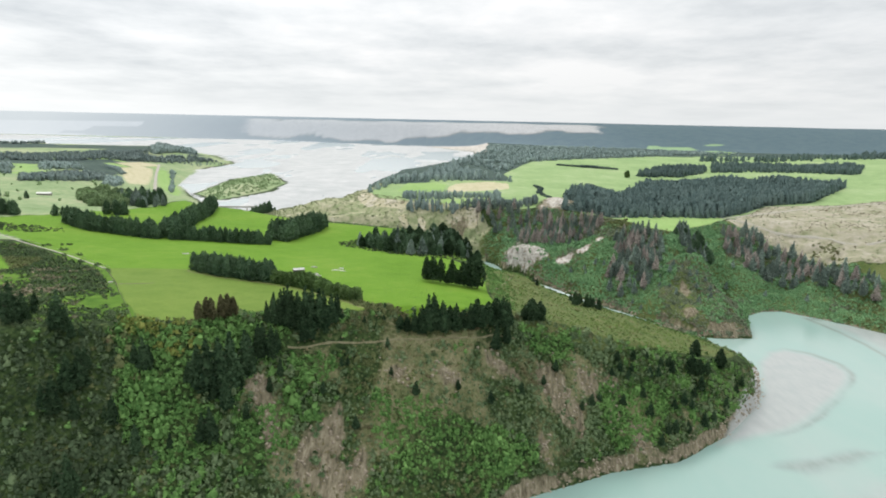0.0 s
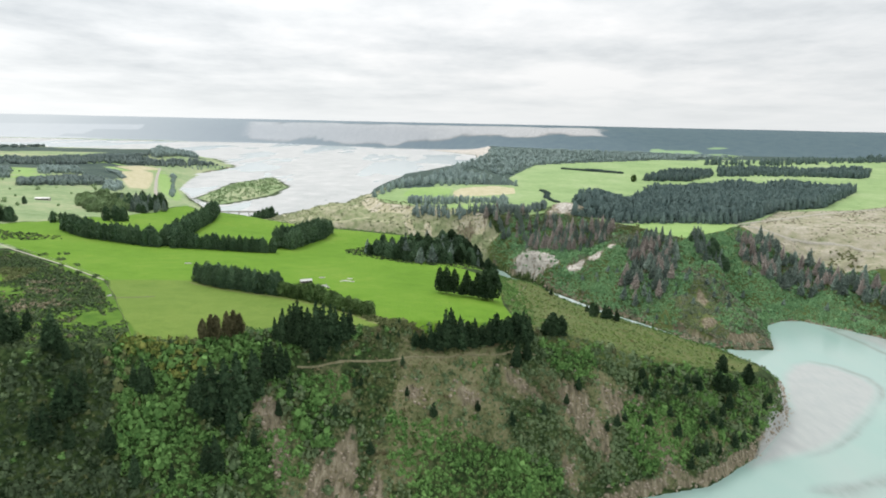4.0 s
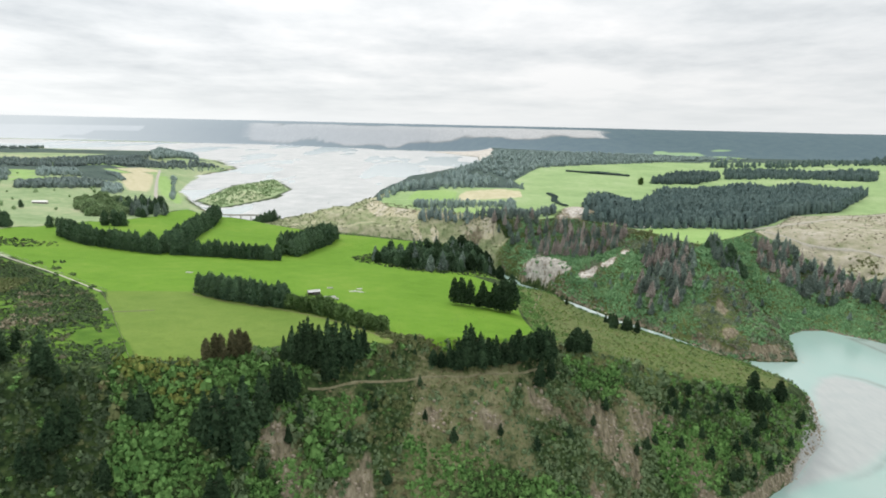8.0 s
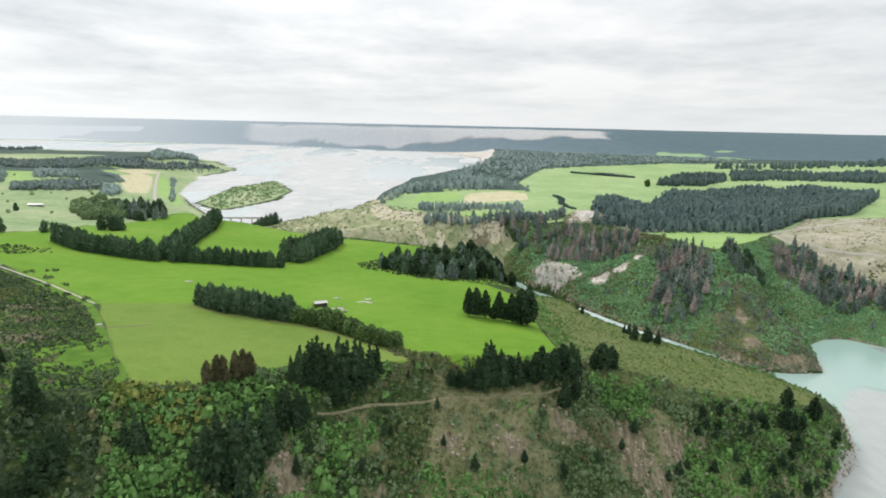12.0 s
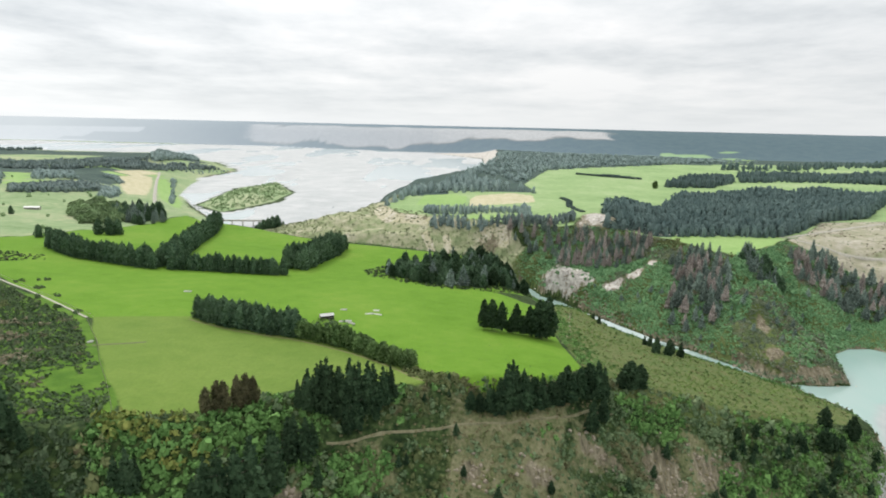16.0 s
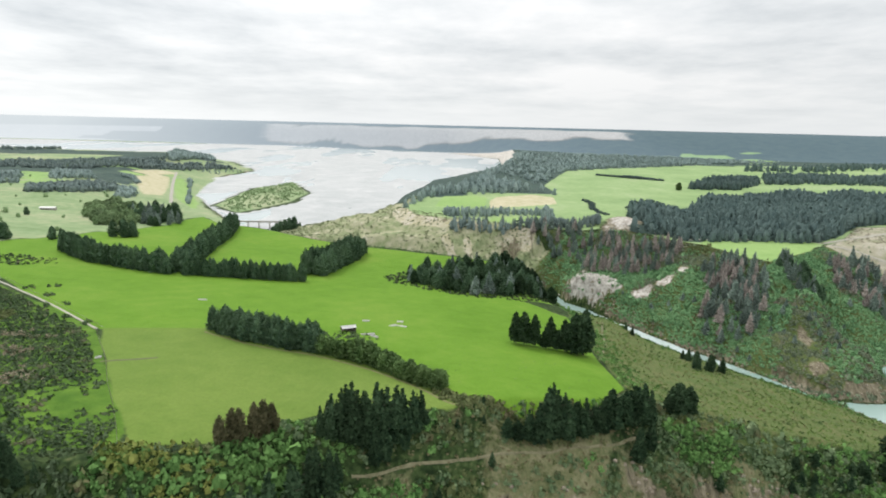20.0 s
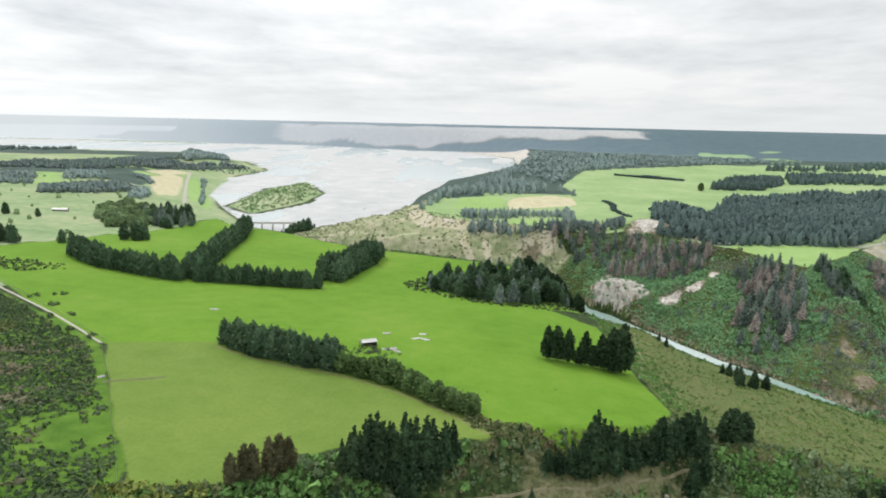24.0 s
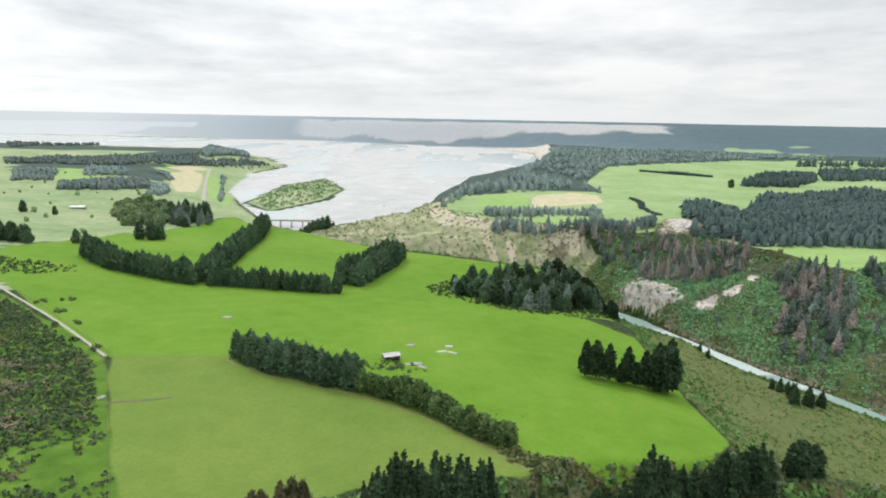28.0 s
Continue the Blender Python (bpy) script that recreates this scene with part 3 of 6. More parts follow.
# ------------------------------------------------------------------ land
FIELDS = {
    "mown": [
        [(-138, 266), (-170, 312), (-213, 381), (-163, 395), (-132, 378), (-101, 369), (-75, 356), (-44, 328), (-38, 317), (-44, 313),
         (-62, 307), (-90, 297), (-112, 273)]],
    "pasture": [
        [(-212, 378), (-247, 405), (-288, 437), (-338, 480), (-400, 520), (-440, 600), (-400, 760), (-376, 885), (-325, 832), (-257, 795), (-205, 757), (-150, 720),
         (-94, 699), (-44, 681), (-6, 662), (20, 635), (33, 605), (42, 574), (34, 548), (10, 532), (38, 509), (36, 440), (34, 386), (37, 358), (20, 336),
         (1, 323), (-18, 320), (-28, 327), (-44, 329), (-76, 357), (-102, 370), (-133, 378), (-162, 393)],
        [(-330, 300), (-262, 358), (-296, 398), (-360, 468), (-420, 500), (-800, 520), (-800, 250)]],
    "meadow": [
        [(151, 1337), (282, 1870), (702, 1998), (384, 1224), (201, 963), (125, 935), (100, 1040), (119, 1129)],
        [(702, 2010), (1063, 2342), (1400, 2400), (1500, 2150), (1000, 1990)],
        [(600, 1560), (800, 1640), (1200, 1640), (1100, 1540)],
        [(-1150, 560), (-470, 640), (-400, 930), (-520, 1230), (-640, 1520), (-755, 1898), (-800, 2200), (-2600, 2400), (-2600, 560)]],
    "clover": [
        [(-72, 1021), (6, 1020), (15, 1172), (-11, 1197), (-62, 1166)],
        [(5, 880), (72, 903), (76, 945), (8, 926)],
        [(236, 776), (250, 800), (385, 805), (345, 754), (296, 712), (268, 678), (258, 700), (250, 730)],
        [(-1029, 1453), (-984, 1494), (-825, 1263), (-801, 1274), (-845, 1210)],
        [(-614, 1328), (-519, 1197), (-570, 1333), (-734, 1648), (-816, 1784), (-778, 1664)],
        [(-876, 1621), (-878, 1697), (-798, 1516)],
        [(-1300, 1700), (-1000, 1600), (-900, 1700), (-1200, 1900)],
        [(1051, 3092), (1270, 3033), (1220, 2919), (1004, 2960)],
        [(1289, 2901), (1395, 2925), (1209, 2556), (1096, 2505)],
        [(1373, 3176), (1432, 3153), (1403, 3091), (1347, 3117)]],
    "lawn": [[(-330, 463), (-216, 381), (-179, 328), (-147, 285), (-140, 268), (-175, 250), (-240, 262), (-262, 355), (-300, 400), (-355, 455)]],
    "hay": [[(11, 1013), (126, 1096), (137, 1194), (100, 1226), (34, 1183), (17, 1124)],
            [(-867, 1675), (-861, 1812), (-758, 1607), (-645, 1335), (-660, 1288), (-766, 1460)]],
    "felled": [[(378, 782), (420, 820), (504, 924), (641, 960), (1200, 1300), (1300, 700), (560, 640), (470, 672), (418, 705), (404, 748)]],
    "bank": [[(-332, 1008), (-285, 1052), (-215, 1088), (-160, 1183), (-105, 1180), (-118, 990), (-45, 935), (40, 865), (75, 812), (55, 775), (0, 805), (-100, 836), (-200, 880), (-290, 950)]],
    "dry": [
            [(-860, 780), (-640, 700), (-540, 730), (-640, 900), (-720, 1010), (-900, 1000)]],
    "heath": [[(37, 345), (85, 345), (140, 365), (205, 398), (236, 445), (226, 482), (178, 532), (118, 600), (70, 640), (42, 520), (36, 440), (38, 360)]],
    "woods": [[(-123, 943), (-88, 1229), (3, 1432), (59, 1802), (170, 2450), (234, 3530), (1081, 4031), (4600, 4100), (4600, 2600), (1500, 2500),
               (822, 2325), (282, 1890), (148, 1400), (150, 1235), (100, 1000), (-20, 1010)],
              [(-1140, 1463), (-1341, 1788), (-1140, 1905), (-911, 1541), (-978, 1445), (-1036, 1361)], [(-850, 1388), (-990, 1663), (-1176, 2104), (-1039, 2168), (-853, 1789), (-835, 1629), (-747, 1389)], [(-2400, 2000), (-900, 2150), (-900, 2350), (-2500, 2400)]],
    "scree": [[(-134, 1020), (-118, 1020), (-98, 938), (-53, 904), (2, 877), (-4, 868), (-62, 890), (-110, 922), (-132, 965)],
              [(-325, 990), (-305, 962), (-240, 920), (-200, 900), (-215, 915), (-290, 975)], [(-60, 872), (-45, 838), (-38, 838), (-50, 872)], [(-30, 862), (-24, 828), (-16, 828), (-22, 862)], [(20, 868), (60, 842), (52, 820), (18, 846)]],
}


SCARS = [(-50, 261, 9, 13), (-43, 246, 10, 15), (-34, 252, 6, 12), (-60, 250, 5, 13), (68, 322, 13, 10), (88, 332, 13, 9), (80, 318, 8, 12), (-20, 295, 10, 6), (6, 300, 9, 5), (36, 320, 12, 6), (-82, 262, 7, 13),
         (-74, 250, 4, 10), (106, 338, 9, 7), (104, 322, 5, 9), (60, 296, 6, 8), (118, 316, 6, 7),
         (174, 701, 24, 10), (197, 712, 18, 10), (158, 703, 13, 9), (146, 702, 9, 8), (246, 578, 6, 12), (262, 527, 24, 6), (238, 545, 8, 8), (165, 845, 22, 22), (30, 838, 24, 14), (-40, 905, 30, 14)]
LUSH = [[(222, 712), (222, 688), (190, 660), (176, 634), (150, 664), (140, 684), (160, 690), (186, 690)], [(335, 725), (333, 675), (342, 645), (394, 638), (425, 600), (372, 598), (336, 604), (318, 640), (312, 676), (305, 700)],
        [(236, 640), (252, 610), (240, 590), (222, 590), (210, 600)], [(106, 800), (120, 786), (118, 770), (104, 776)]]

# bright green bush in the damp gullies of the near slope
FRESH = [[(-136, 243), (-124, 257), (-106, 247), (-92, 234), (-112, 223), (-133, 229)], [(-150, 258), (-119, 268), (-76, 297), (-74, 286), (-112, 263), (-138, 249)], [(-73, 282), (-54, 292), (-54, 278), (-67, 270)],
         [(-36, 284), (-3, 288), (56, 296), (55, 284), (-13, 250), (-25, 264)], [(51, 346), (81, 351), (82, 336), (50, 333)], [(97, 336), (144, 346), (129, 315), (91, 308)], [(-86, 245), (-68, 266), (-66, 249), (-81, 232)]]


def freshness(x, y):
    """1 in the damp gullies, 0 outside them."""
    return step(3, -3, np.min([outline(x, y, p) for p in FRESH], axis=0) + 7 * fbm(x, y, 13, 3, 223))


def scars(x, y):
    """How bare the rock is, 0..1."""
    best = np.zeros(np.shape(x))
    rag = 0.4 * fbm(x, y, 16, 3, 101) + 0.65 * fbm(x * 2.2, y * 0.55, 15, 3, 103)
    for cx, cy, rx, ry in SCARS:
        best = np.maximum(best, 1.08 - np.hypot((x - cx) / rx, (y - cy) / ry) + 1.2 * rag)
    return np.clip(best, 0, 1)


DRY_PATCHES = [(-40, 311, 19, 10), (0, 303, 20, 9), (42, 328, 18, 9), (92, 338, 20, 11), (-76, 262, 8, 16), (-28, 268, 14, 12), (20, 296, 18, 10), (-52, 284, 14, 8), (120, 330, 16, 9), (-62, 246, 14, 16)]


def barren(x, y):
    """Dry, thinly covered slope round the scars."""
    best = np.zeros(np.shape(x))
    rag = 0.5 * fbm(x, y, 22, 3, 102) + 0.7 * fbm(x * 1.8, y * 0.5, 20, 3, 104)
    for cx, cy, rx, ry in SCARS + DRY_PATCHES:
        if cy < 345:
            best = np.maximum(best, 1.15 - np.hypot((x - cx) / (1.5 * rx + 3), (y - cy) / (1.5 * ry + 3)) + rag)
    return np.clip(best, 0, 1)


def spread(a, b, n, power=1.0):
    return a + (b - a) * np.linspace(0, 1, n, endpoint=False) ** power


def grid(xs, ys):
    X, Y = np.meshgrid(xs, ys)
    idx = np.arange(X.size).reshape(X.shape)
    return X, Y, np.stack([idx[:-1, :-1], idx[:-1, 1:], idx[1:, 1:], idx[1:, :-1]], -1).reshape(-1, 4)


def land_mesh(name, X, Y, Z, quads, masks, mat):
    """A smooth mesh of some of the grid's quads, carrying the plant cover as attributes."""
    used, flat = np.unique(quads, return_inverse=True)
    me = bpy.data.meshes.new(name)
    fill_mesh(me, np.stack([X, Y, Z], -1).reshape(-1, 3)[used], flat.reshape(-1, 4))
    me.shade_smooth()
    me.materials.append(mat)
    for kind, m in masks.items():
        at = me.attributes.new(kind, "FLOAT", "POINT")
        at.data.foreach_set("value", np.ascontiguousarray(m, np.float32).ravel()[used])
    return new(name, me)


def fill_mesh(me, verts, faces):
    n, k = faces.shape
    me.vertices.add(len(verts))
    me.vertices.foreach_set("co", np.ascontiguousarray(verts, np.float32).ravel())
    me.loops.add(n * k)
    me.loops.foreach_set("vertex_index", np.ascontiguousarray(faces, np.int32).ravel())
    me.polygons.add(n)
    me.polygons.foreach_set("loop_start", np.arange(0, n * k, k, dtype=np.int32))
    me.update(calc_edges=True)


def build_ground():
    xs = np.concatenate([-(4600 - spread(0, 3800, 54, 0.75)), spread(-800, -340, 46), spread(-340, 300, 250),
                         spread(300, 480, 78), spread(480, 1200, 60), spread(1200, 4600, 34), [4600.0]])
    ys = np.concatenate([spread(-900, 150, 22), spread(150, 480, 132), spread(480, 860, 172), spread(860, 1010, 36), spread(1010, 1700, 70), spread(1700, 3300, 36), spread(3300, 4460, 90), spread(4460, 4790, 9), [4790.0]])
    X, Y, quads = grid(xs, ys)
    Z, dr, da, db, u = ground_height(X, Y)
    masks = {}
    for kind, polys in FIELDS.items():
        best = np.full(X.shape, 1e9)
        for p in polys:
            best = np.minimum(best, outline(X, Y, p))
        masks[kind] = step(3.0, -3.0, best + 1.5 * fbm(X, Y, 25, 2, 91))
    gy, gx = np.gradient(Z, ys, xs)
    tilt = np.hypot(gx, gy)
    dp = np.minimum(da, db)
    bank = (dp > 0) & (dr > 0)
    crag = scars(X, Y)
    crag = np.maximum(crag, step(6, 2, dr) * step(-0.55, 0.0, fbm(X, Y, 26, 3, 131) - 0.25 * (db < da)))
    white = np.clip(1.5 - np.hypot((0.66 * (X - 113) - 0.75 * (Y - 733)) / 36, (0.75 * (X - 113) + 0.66 * (Y - 733)) / 9) + 0.95 * fbm(X, Y, 15, 3, 142), 0, 1.4) * step(30, 16, dr)
    masks["rock"] = np.where(bank, np.clip(np.maximum(crag, white), 0, 1), 0) * (u <= 0)
    cape = step(2000, 2300, Y) * (X > -200) * (X < 400)
    toe = 0.75 * step(13, 3, dr) * (db < da) * (X > 215) * (X < 300) * (Y > 505) * (Y < 590)
    masks["rock"] = np.maximum(masks["rock"], toe * (dr > 0))
    knob = np.exp(-(((X - 168) / 30) ** 2 + ((Y - 842) / 24) ** 2)) * 1.5 + 0.5 * fbm(X, Y, 18, 3, 151)
    masks["rock"] = np.maximum(masks["rock"], np.clip(knob - 0.35, 0, 1) * (db < da) * (u <= 0) * (Y < 900) * (Y > 780))
    bald = np.clip(1.35 - np.hypot((X - 162) / 30, (Y - 834) / 26) + 0.5 * fbm(X, Y, 14, 3, 152), 0, 1)
    masks["limestone"] = np.where(bank, np.clip(np.clip(white, 0, 1) + cape, 0, 1), 0) * (u <= 0)
    masks["limestone"] = np.maximum(masks["limestone"], 0.6 * bald)
    masks["rock"] = np.maximum(masks["rock"], bald)
    masks["limestone"] = np.maximum(masks["limestone"], 0.72 * scars(X, Y) * ((db < da) & (Y > 685) & (Y < 760) & (X > 140) & (X < 225)))
    masks["shingle"] = step(9, -4, outline(X, Y, BAR) + 9 * fbm(X, Y, 55, 3, 51)) + ((dr < -3) & (Y < 900) & (dr > -40) & (X > 300))
    rough = fbm(X, Y, 160, 4, 111)
    scar = step(0.02, 0.12, u - (0.05 + 0.20 * step(-400, 300, X)) + 0.10 * rough) * step(0.66, 0.56, u + 0.08 * rough) * step(-1750, -1350, X + 150 * rough) * step(1050, 850, X + 120 * rough)
    masks["rock"] = np.maximum(masks["rock"], scar * step(-0.55, 0.15, fbm(X, Y * 0.4, 300, 3, 112) + 0.3))
    masks["limestone"] = np.maximum(masks["limestone"], 0.62 * scar)
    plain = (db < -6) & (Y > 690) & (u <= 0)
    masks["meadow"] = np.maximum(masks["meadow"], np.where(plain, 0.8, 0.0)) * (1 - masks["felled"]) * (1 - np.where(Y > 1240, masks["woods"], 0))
    masks["meadow"] = np.where((Y > 1450) & (X < -500), masks["meadow"] * (1 - masks["woods"]), masks["meadow"])
    stand = step(4, -4, outline(X, Y, PLANTATION))
    masks["meadow"] *= (1 - stand) * (1 - bald)
    masks["woods"] = np.maximum(masks["woods"], stand)
    masks["woods"] = np.maximum(masks["woods"], np.where((u > 0) & (masks["rock"] < 0.5), 1.0, 0.0))
    masks["dry"] = np.maximum(masks["dry"], np.where(bank & (Y < 800), step(-0.1, 0.3, fbm(X, Y, 45, 3, 121) - 0.35 * (db < da) - 0.25 * step(-20, -80, X) - 0.4 * step(60, 35, dr)), 0))
    masks["dry"] *= 1 - masks["felled"]
    # heath colour also laid under the far gorge bush, a paler floor for haze
    masks["heath"] = np.maximum(masks["heath"], np.where(bank & (db < da) & (Y < 900), 0.75, 0.0) * step(35, 75, X + 12 * fbm(X, Y, 30, 2, 123)) * step(2, 14, outline(X, Y, BENCH)) * (1 - masks["felled"]))
    masks["dry"] = np.maximum(masks["dry"], np.where(bank & (Y < 345), 0.66 * barren(X, Y), 0))
    masks["meadow"] = np.maximum(masks["meadow"], np.where(bank & (X < -330) & (Y > 800) & (dr > 6) & (u <= 0), 0.9, 0.0))
    far_bed = (X < -1500) & (u < 0.36) & (Y > 2600) & (outline(X, Y, SPIT) > 0)
    masks["gravel"] = np.where((outline(X, Y, ISLAND) > 12) & (outline(X, Y, BENCH) > 0), step(-2.0, -5.0, dr), 0.0) * ((u <= 0) | far_bed)
    masks["gravel"] = np.maximum(masks["gravel"], np.where((u > 0) & far_bed, 1.0, 0.0))
    edge = (X > -240) & (X < 400) & (Y > 1150) & (dr > 0) & (db < 40) & (db > -85) & (u <= 0)
    masks["woods"] = np.where(edge, 1.0, masks["woods"])
    masks["meadow"] = np.where(edge, 0.0, masks["meadow"])
    isle = step(15, -10, outline(X, Y, ISLAND) + 22 * fbm(X, Y, 120, 3, 71))
    masks["meadow"] = np.maximum(masks["meadow"], isle)
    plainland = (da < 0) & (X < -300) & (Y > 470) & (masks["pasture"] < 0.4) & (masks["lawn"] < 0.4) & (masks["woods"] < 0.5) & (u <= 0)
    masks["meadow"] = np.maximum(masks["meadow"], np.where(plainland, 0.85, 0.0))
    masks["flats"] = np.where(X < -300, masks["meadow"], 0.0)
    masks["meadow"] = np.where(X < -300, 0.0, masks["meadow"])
    masks["woods"] *= 1 - masks["gravel"]
    masks["rock"] *= 1 - masks["gravel"] * (Y > 2600)
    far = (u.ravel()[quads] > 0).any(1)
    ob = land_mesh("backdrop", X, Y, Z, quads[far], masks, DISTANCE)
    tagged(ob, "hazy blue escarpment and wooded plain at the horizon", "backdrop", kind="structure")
    ob = land_mesh("ground", X, Y, Z, quads[~far], masks, LAND)
    return tagged(ob, "rolling green farmland, bush-covered gorge slopes and pale riverbed", "ground", kind="structure")


ground = build_ground()


def build_water():
    xs = np.concatenate([spread(-4600, -700, 16), spread(-700, 50, 40), spread(50, 150, 34), spread(150, 470, 150), spread(470, 700, 8), [700.0]])
    ys = np.concatenate([spread(-900, 150, 8), spread(150, 260, 14), spread(260, 640, 180), spread(640, 1200, 90), spread(1200, 4500, 40), [4500.0]])
    X, Y, quads = grid(xs, ys)
    bar = outline(X, Y, BAR) + 4 * fbm(X, Y, 40, 3, 51)
    outer = np.clip((X - 205) * 0.5 - (Y - 380) * 0.30, 0, 60) / 60
    masks = {"silt": 0.92 * step(3, -8, bar), "seam": 0.75 * np.exp(-((bar - 1.0) / 2.4) ** 2) * step(0.12, 0.45, outer) * step(-0.7, 0.1, fbm(X, Y, 45, 2, 52))}
    for p in SHALLOWS:
        d = outline(X, Y, p) + 6 * fbm(X, Y, 50, 3, 53)
        masks["silt"] = np.maximum(masks["silt"], 0.8 * step(6, -18, d))
    line = outline(X, Y, SHALLOWS[1]) + 2 * fbm(X, Y, 30, 2, 55)
    masks["seam"] = np.maximum(masks["seam"], 0.8 * np.exp(-((line + 1) / 2.0) ** 2) * (X < 388) * (Y > 470))
    masks["seam"] = np.maximum(masks["seam"], 0.7 * step(5, -7, outline(X, Y, PLUME) + 5 * fbm(X, Y, 25, 3, 54)))
    narrow = step(545, 580, Y) * step(730, 690, Y) * (X < 230)
    masks["rapid"] = 0.62 * narrow * step(-0.6, 0.2, fbm(X, Y, 30, 2, 56)) + 0.25 * narrow
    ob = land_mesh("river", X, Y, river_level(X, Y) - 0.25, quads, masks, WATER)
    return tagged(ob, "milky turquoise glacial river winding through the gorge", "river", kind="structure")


build_water()

# ------------------------------------------------------------------ builders
def quad_tufts(pos, along, size, width, r):
    """Bent four-cornered sprays of foliage, at pos, pointing along."""
    n = len(pos)
    along = along / (np.linalg.norm(along, axis=1, keepdims=True) + 1e-9)
    side = np.cross(along, r.normal(size=(n, 3)))
    side /= np.linalg.norm(side, axis=1, keepdims=True) + 1e-9
    size, width = size[:, None], width[:, None]
    lift = np.cross(side, along) * size * r.uniform(-0.25, 0.25, (n, 1))
    v = np.stack([pos - along * size * 0.5, pos + side * width * 0.5 + lift, pos + along * size * 0.6, pos - side * width * 0.5 + lift], 1)
    f = np.arange(4 * n).reshape(n, 4)
    return v.reshape(-1, 3), f


def lathe(radii, heights, sides, r, wobble=0.0):
    """Quads round the z axis, for trunks and inner crowns."""
    k = len(radii)
    a = np.linspace(0, 2 * np.pi, sides, endpoint=False)
    rad = np.asarray(radii)[:, None] * (1 + wobble * r.uniform(-1, 1, (k, sides)))
    v = np.stack([rad * np.cos(a), rad * np.sin(a), np.repeat(np.asarray(heights)[:, None], sides, 1)], -1).reshape(-1, 3)
    f = [(i * sides + j, i * sides + (j + 1) % sides, (i + 1) * sides + (j + 1) % sides, (i + 1) * sides + j) for i in range(k - 1) for j in range(sides)]
    return v, np.array(f)


def joined(*pieces):
    vs, fs, n = [], [], 0
    for v, f in pieces:
        vs.append(v), fs.append(f + n)
        n += len(v)
    return np.concatenate(vs), np.concatenate(fs)


def mesh_of(name, vf, mat, smooth=False):
    me = bpy.data.meshes.new(name)
    fill_mesh(me, *vf)
    me.materials.append(mat)
    if smooth:
        me.shade_smooth()
    return me


def crown_geometry(h, rad, r, profile, tufts, base=0.1, droop=0.35, spray=0.36, whorls=0, core=0.68, rings=9, sides=9):
    """A crown of sprays set on whorled boughs about an uneven inner body. profile(u) is the relative width at height u of 0..1."""
    u = r.uniform(0, 1, tufts * 3)
    keep = r.uniform(0, 1, tufts * 3) < 0.12 + profile(u)
    u = u[keep][:tufts]
    if whorls:
        u = np.clip((np.floor(u * whorls) + r.normal(0.5, 0.22, len(u))) / whorls, 0, 1)
    a = r.uniform(0, 2 * np.pi, len(u))
    lobes = 1 + 0.20 * np.sin(3 * a + 9 * u + r.uniform(0, 6)) + 0.14 * np.sin(7 * a - 23 * u)
    w = rad * profile(u) * lobes
    out = w * (0.62 + 0.42 * np.sqrt(r.uniform(0, 1, len(u))))
    z = h * (base + (1 - base) * u) - droop * out * 0.4 + r.normal(0, 0.012 * h, len(u))
    pos = np.stack([out * np.cos(a), out * np.sin(a), np.maximum(z, 0.04 * h)], -1)
    along = np.stack([np.cos(a), np.sin(a), -droop + 0.9 * u**3 + r.normal(0, 0.3, len(u))], -1) + r.normal(0, 0.25, (len(u), 3))
    s = rad * spray * r.uniform(0.7, 1.35, len(u)) * (0.62 + 0.5 * profile(u))
    tips = np.linspace(0, 1, rings)
    body = lathe(rad * core * profile(tips) + 0.02, h * (base * 0.9 + (0.97 - base * 0.9) * tips), sides, r, 0.28)
    return joined(quad_tufts(pos, along, s * 1.25, s * 0.8, r), body)


def pine_profile(u):
    return np.clip((1 - u) ** 0.78, 0, 1) * (0.70 + 0.3 * np.clip(u * 6, 0, 1))


def cypress_profile(u):
    return np.clip(1 - u**2.6, 0.0, 1) ** 0.8 * (0.78 + 0.22 * np.clip(u * 4, 0, 1))


def round_profile(u):
    return np.sqrt(np.clip(1 - (2 * u - 0.86) ** 2 / 1.32, 0.0, 1))


